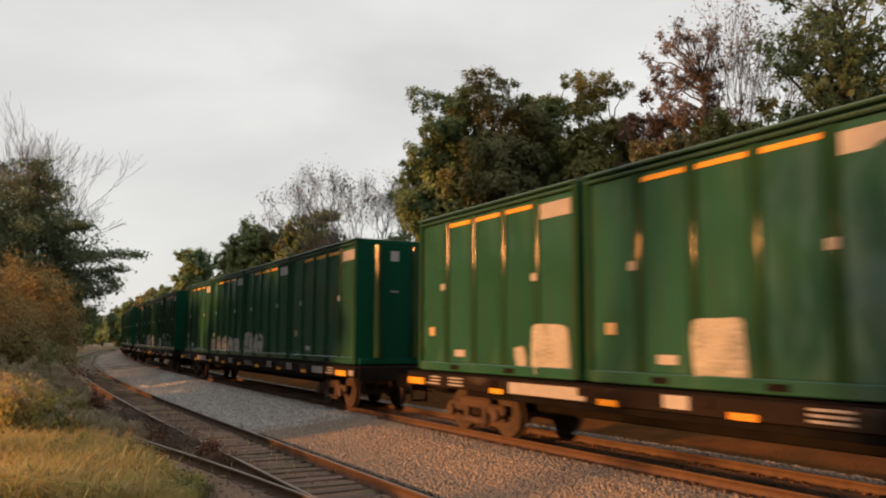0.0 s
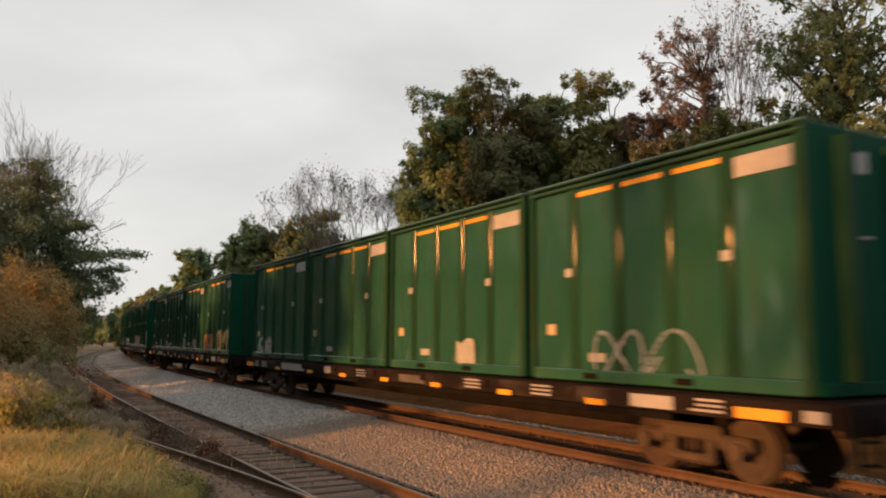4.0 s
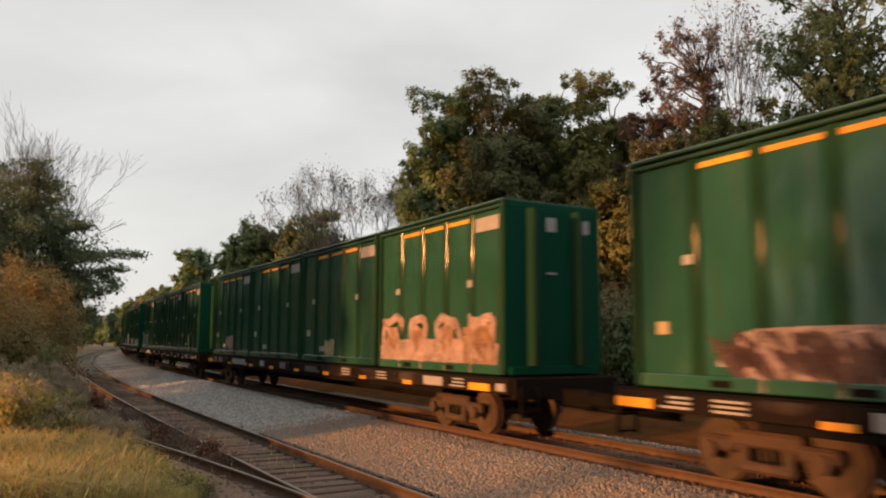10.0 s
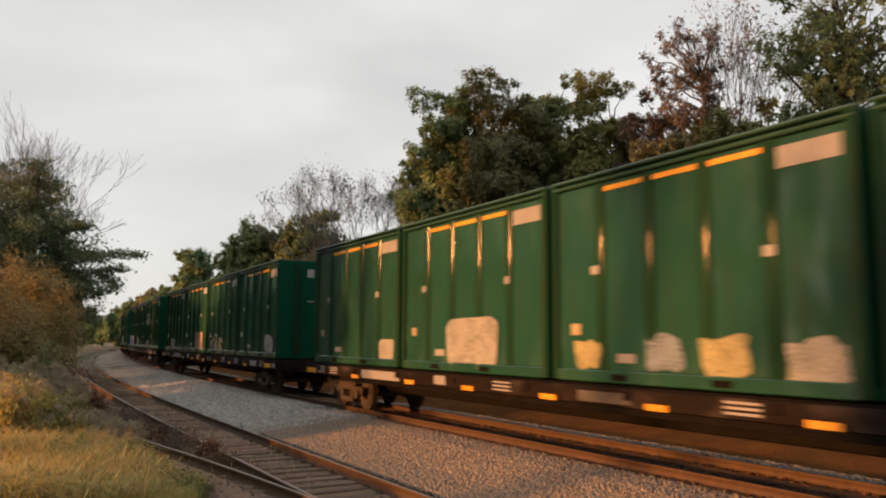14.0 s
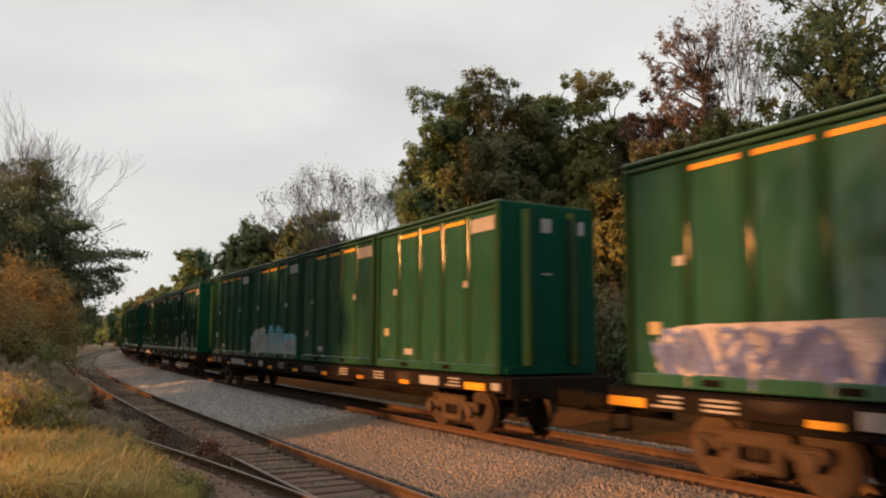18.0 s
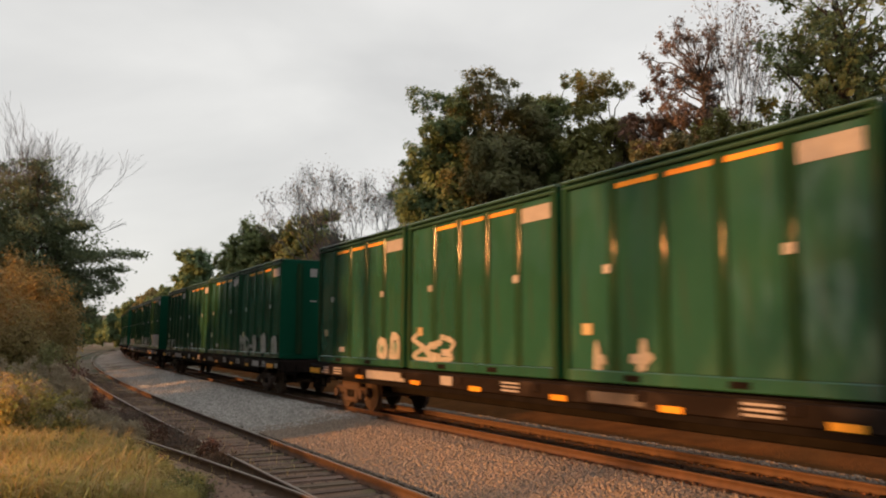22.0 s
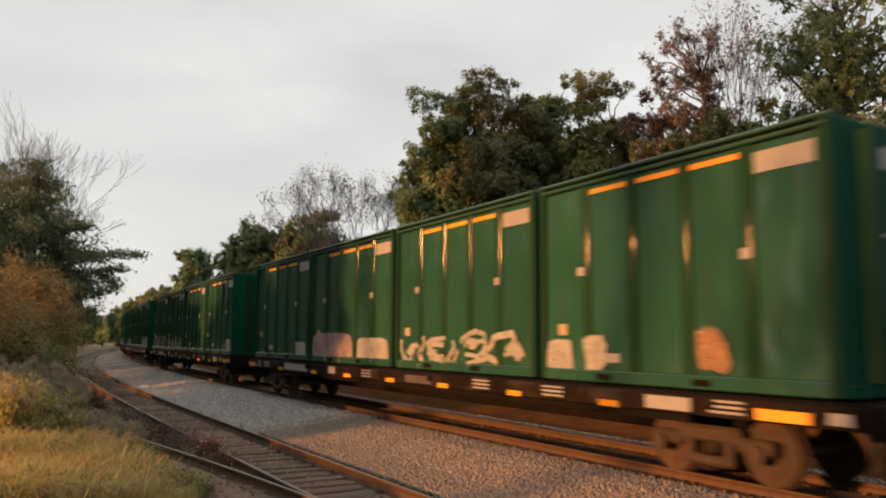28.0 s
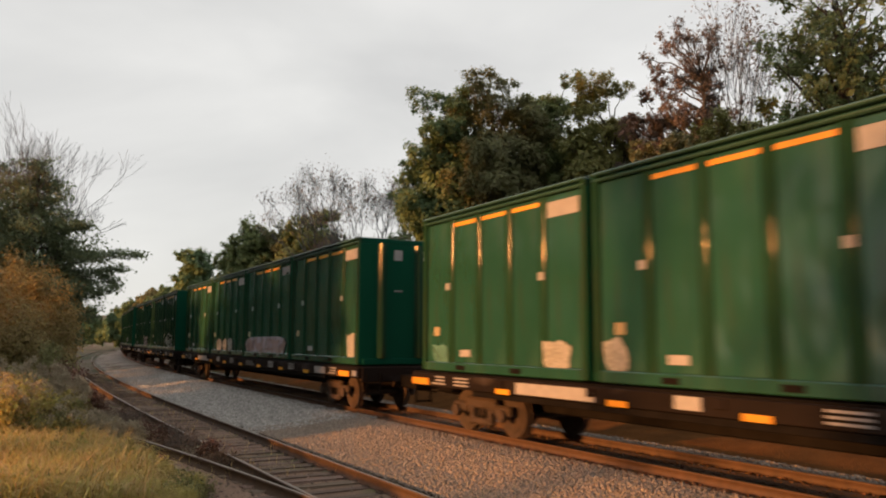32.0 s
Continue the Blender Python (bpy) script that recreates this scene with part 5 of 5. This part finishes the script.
def plumes(at, height, seed):
    """Stems of dry goldenrod with feathery bent heads."""
    rng = np.random.default_rng(seed)
    ob = new("goldenrod")
    x, y = at
    ob.location = (x, y, float(ground_z(x, y)[0]) - 0.03)
    lines, pts = [], []
    for _ in range(4):
        a, lean = rng.uniform(0, 6.28), rng.uniform(0.05, 0.25)
        tip = Vector((math.cos(a) * lean, math.sin(a) * lean, height * rng.uniform(0.85, 1.05)))
        lines.append(bend(Vector((math.cos(a) * 0.05, math.sin(a) * 0.05, 0)), tip, 0.006, 0.003, rng, 0.04))
        for f in range(6):
            c = tip + Vector((math.cos(a) * 0.06 * f, math.sin(a) * 0.06 * f, -0.012 * f * f))
            pts.append(np.array(c) + rng.normal(size=(90, 3)) * np.array([0.045, 0.045, 0.05]))
        for t in (0.3, 0.5, 0.7):
            pts.append(np.array(lines[-1][0][0].lerp(tip, t)) + rng.normal(size=(25, 3)) * 0.07)
    part("stem", tubes(lines, 4), STRAW, ob)
    part("seed_head", leaf_mesh("seed_head", np.concatenate(pts), 0.042, rng), PLUME, ob)
    tagged(ob, "dry goldenrod with feathery seed heads", "weeds", "weeds on the bank")


plant_right_row()
plant_left_row()
plant_bank()


def blades(name, label, mat, count, region, height, width, seed, lean=0.5):
    """Grass: bent blades of three sections, scattered by region(rng) -> x, y."""
    rng = np.random.default_rng(seed)
    x, y = region(rng, count)
    z = ground_z(x, y)
    base = np.stack([x, y, z - 0.02], 1)
    n = len(x)
    h = height * rng.uniform(0.45, 1.25, n)
    a = rng.uniform(0, 2 * math.pi, n)
    out = np.stack([np.cos(a), np.sin(a), np.zeros(n)], 1)
    side = np.stack([-np.sin(a), np.cos(a), np.zeros(n)], 1) * (width * rng.uniform(0.6, 1.4, n))[:, None]
    up = np.array([0, 0, 1.0])
    L = lean * rng.uniform(0.2, 1.2, n)
    p1 = base + up * (h * 0.55)[:, None] + out * (h * L * 0.25)[:, None]
    p2 = base + up * (h * (1 - 0.35 * L))[:, None] + out * (h * L * 0.9)[:, None]
    verts = np.stack([base - side, base + side, p1 + side * 0.8, p1 - side * 0.8, p2 + side * 0.15, p2 - side * 0.15], 1).reshape(-1, 3)
    k = np.arange(n)[:, None] * 6
    faces = np.concatenate([k + np.array([0, 1, 2, 3]), k + np.array([3, 2, 4, 5])])
    return tagged(part(name, raw(name, verts, faces), mat), label, "grass", kind="stuff")


def bank(s0, s1, q0, q1, pull=1.0):
    def region(rng, n):
        s = rng.uniform(s0, s1, n)
        q = q0 + (q1 - q0) * rng.uniform(0, 1, n) ** pull
        x, y, _ = on_line(s, q + 0.25 * np.sin(s * 1.9) + 0.2 * np.sin(s * 4.7))
        return x, y
    return region


blades("grass", "long green grass on the bank", GRASS, 40000, bank(11.6, 28, -12.0, -8.0), 0.33, 0.0055, 1)
blades("dry_grass", "tall straw-coloured grass on the bank", STRAW, 24000, bank(11.6, 28, -12.0, -8.4), 0.35, 0.005, 2)
blades("arching_grass", "long arching green grass at the bank's edge", GRASS, 7000, bank(11.6, 19, -10.4, -7.9), 0.62, 0.011, 4, 1.45)
blades("weeds", "thin weeds between the siding rails", STRAW, 2500, bank(14, 60, -8.4, -4.6), 0.22, 0.005, 3)
blades("edge_grass", "long green grass beside the spur rail", GRASS, 26000, bank(11.6, 15, -9.0, -7.4), 0.32, 0.0045, 5, 0.8)
blades("edge_straw", "golden dry grass beside the spur rail", STRAW, 12000, bank(11.6, 22.0, -9.6, -7.6), 0.38, 0.004, 6, 0.8)
blades("spur_grass", "short green grass on the bank above the spur rail", GRASS, 12000, bank(12.6, 19, -9.2, -7.5), 0.34, 0.0045, 7, 0.9)
blades("arching_straw", "long arching dry stalks on the bank", STRAW, 7000, bank(11.6, 23, -10.8, -8.0), 0.68, 0.008, 8, 1.4)


# ---- stones and ties, last ----
def stones(name, label, mat, count, s0, s1, q0, q1, size, seed, lift=0.02, keep=None):
    rng = np.random.default_rng(seed)
    s, q = rng.uniform(s0, s1, count), rng.uniform(q0, q1, count)
    if keep is not None:
        ok = keep(s, q)
        s, q = s[ok], q[ok]
    n = len(s)
    x, y, _ = on_line(s, q)
    z = np.interp(q, PROFILE_Q, PROFILE_Z) + lift
    cube = np.array([(i, j, k) for i in (-1, 1) for j in (-1, 1) for k in (-1, 1)], float) * 0.5
    v = cube[None] + rng.uniform(-0.24, 0.24, (n, 8, 3))
    m = rng.normal(size=(n, 3, 3))
    m, _ = np.linalg.qr(m)
    v = np.einsum("nij,nkj->nki", m, v) * (size * rng.uniform(0.6, 1.4, n))[:, None, None]
    v += np.stack([x, y, z + rng.uniform(-0.01, 0.012, n)], 1)[:, None]
    quads = np.array([(0, 1, 3, 2), (4, 6, 7, 5), (0, 4, 5, 1), (2, 3, 7, 6), (0, 2, 6, 4), (1, 5, 7, 3)])
    faces = (np.arange(n)[:, None, None] * 8 + quads).reshape(-1, 4)
    return tagged(part(name, raw(name, v.reshape(-1, 3), faces), mat), label, "ballast", kind="stuff")


stones("ballast_stones", "grey crushed stone on the track shoulder", STONE, 80000, 1, 21, -4.2, -1.05, 0.034, 1, 0.03)
stones("ballast_stones", "grey crushed stone on the far shoulder", SHADESTONE, 52000, 20, 62, -4.25, -0.85, 0.055, 4, 0.02)
stones("ballast_stones", "brown stone between the rails", BROWNSTONE, 2500, 0, 24, -0.6, 0.6, 0.022, 2, 0.062)
stones("ballast_stones", "grey crushed stone beyond the main track", STONE, 16000, 0, 30, 0.95, 2.6, 0.045, 9, 0.035)
stones("rusty_stones", "rust stained stones along the main rails", RUSTSTONE, 12000, 0, 34, -1.3, -0.82, 0.036, 5, 0.015)
stones("rusty_stones", "rust stained stones along the main rails", RUSTSTONE, 2500, 0, 30, -0.62, 0.62, 0.022, 6, 0.062)
stones("siding_stones", "dirty stones between the old ties", DIRTY, 5000, 3, 30, -7.6, -4.2, 0.04, 3, 0.005)

def scraps():
    """Crumpled paper and a plastic cup lying by the spur rail."""
    rng = random.Random(3)
    for s, q, w in ((16.9, -7.35, 0.26), (15.4, -7.5, 0.16), (13.2, -6.15, 0.14)):
        bm = bmesh.new()
        bmesh.ops.create_icosphere(bm, subdivisions=2, radius=w / 2)
        for v in bm.verts:
            v.co = Vector((v.co.x * 1.3, v.co.y, v.co.z * 0.35)) * rng.uniform(0.7, 1.25)
        ob = part("paper_scrap", bm, PALE)
        x, y, _ = on_line(s, q)
        ob.location = (float(x), float(y), float(np.interp(q, PROFILE_Q, PROFILE_Z)) + 0.04)
        tagged(ob, "crumpled white paper scrap on the ground", "litter", "scraps by the track")


scraps()
fill_ties(main_track, 0.0, -0.20, -12, 70, 0.50, 2.6, 0.03, 0.012)
fill_ties(siding, SIDING_Q, SIDING_Z - 0.165, 2, 60, 0.53, 2.5, 0.07, 0.025)
fill_plates(main_track, 0.0, -0.19, 2, 30, 0.50)
fill_plates(siding, SIDING_Q, SIDING_Z - 0.19, 4, 20, 0.53)

motions()
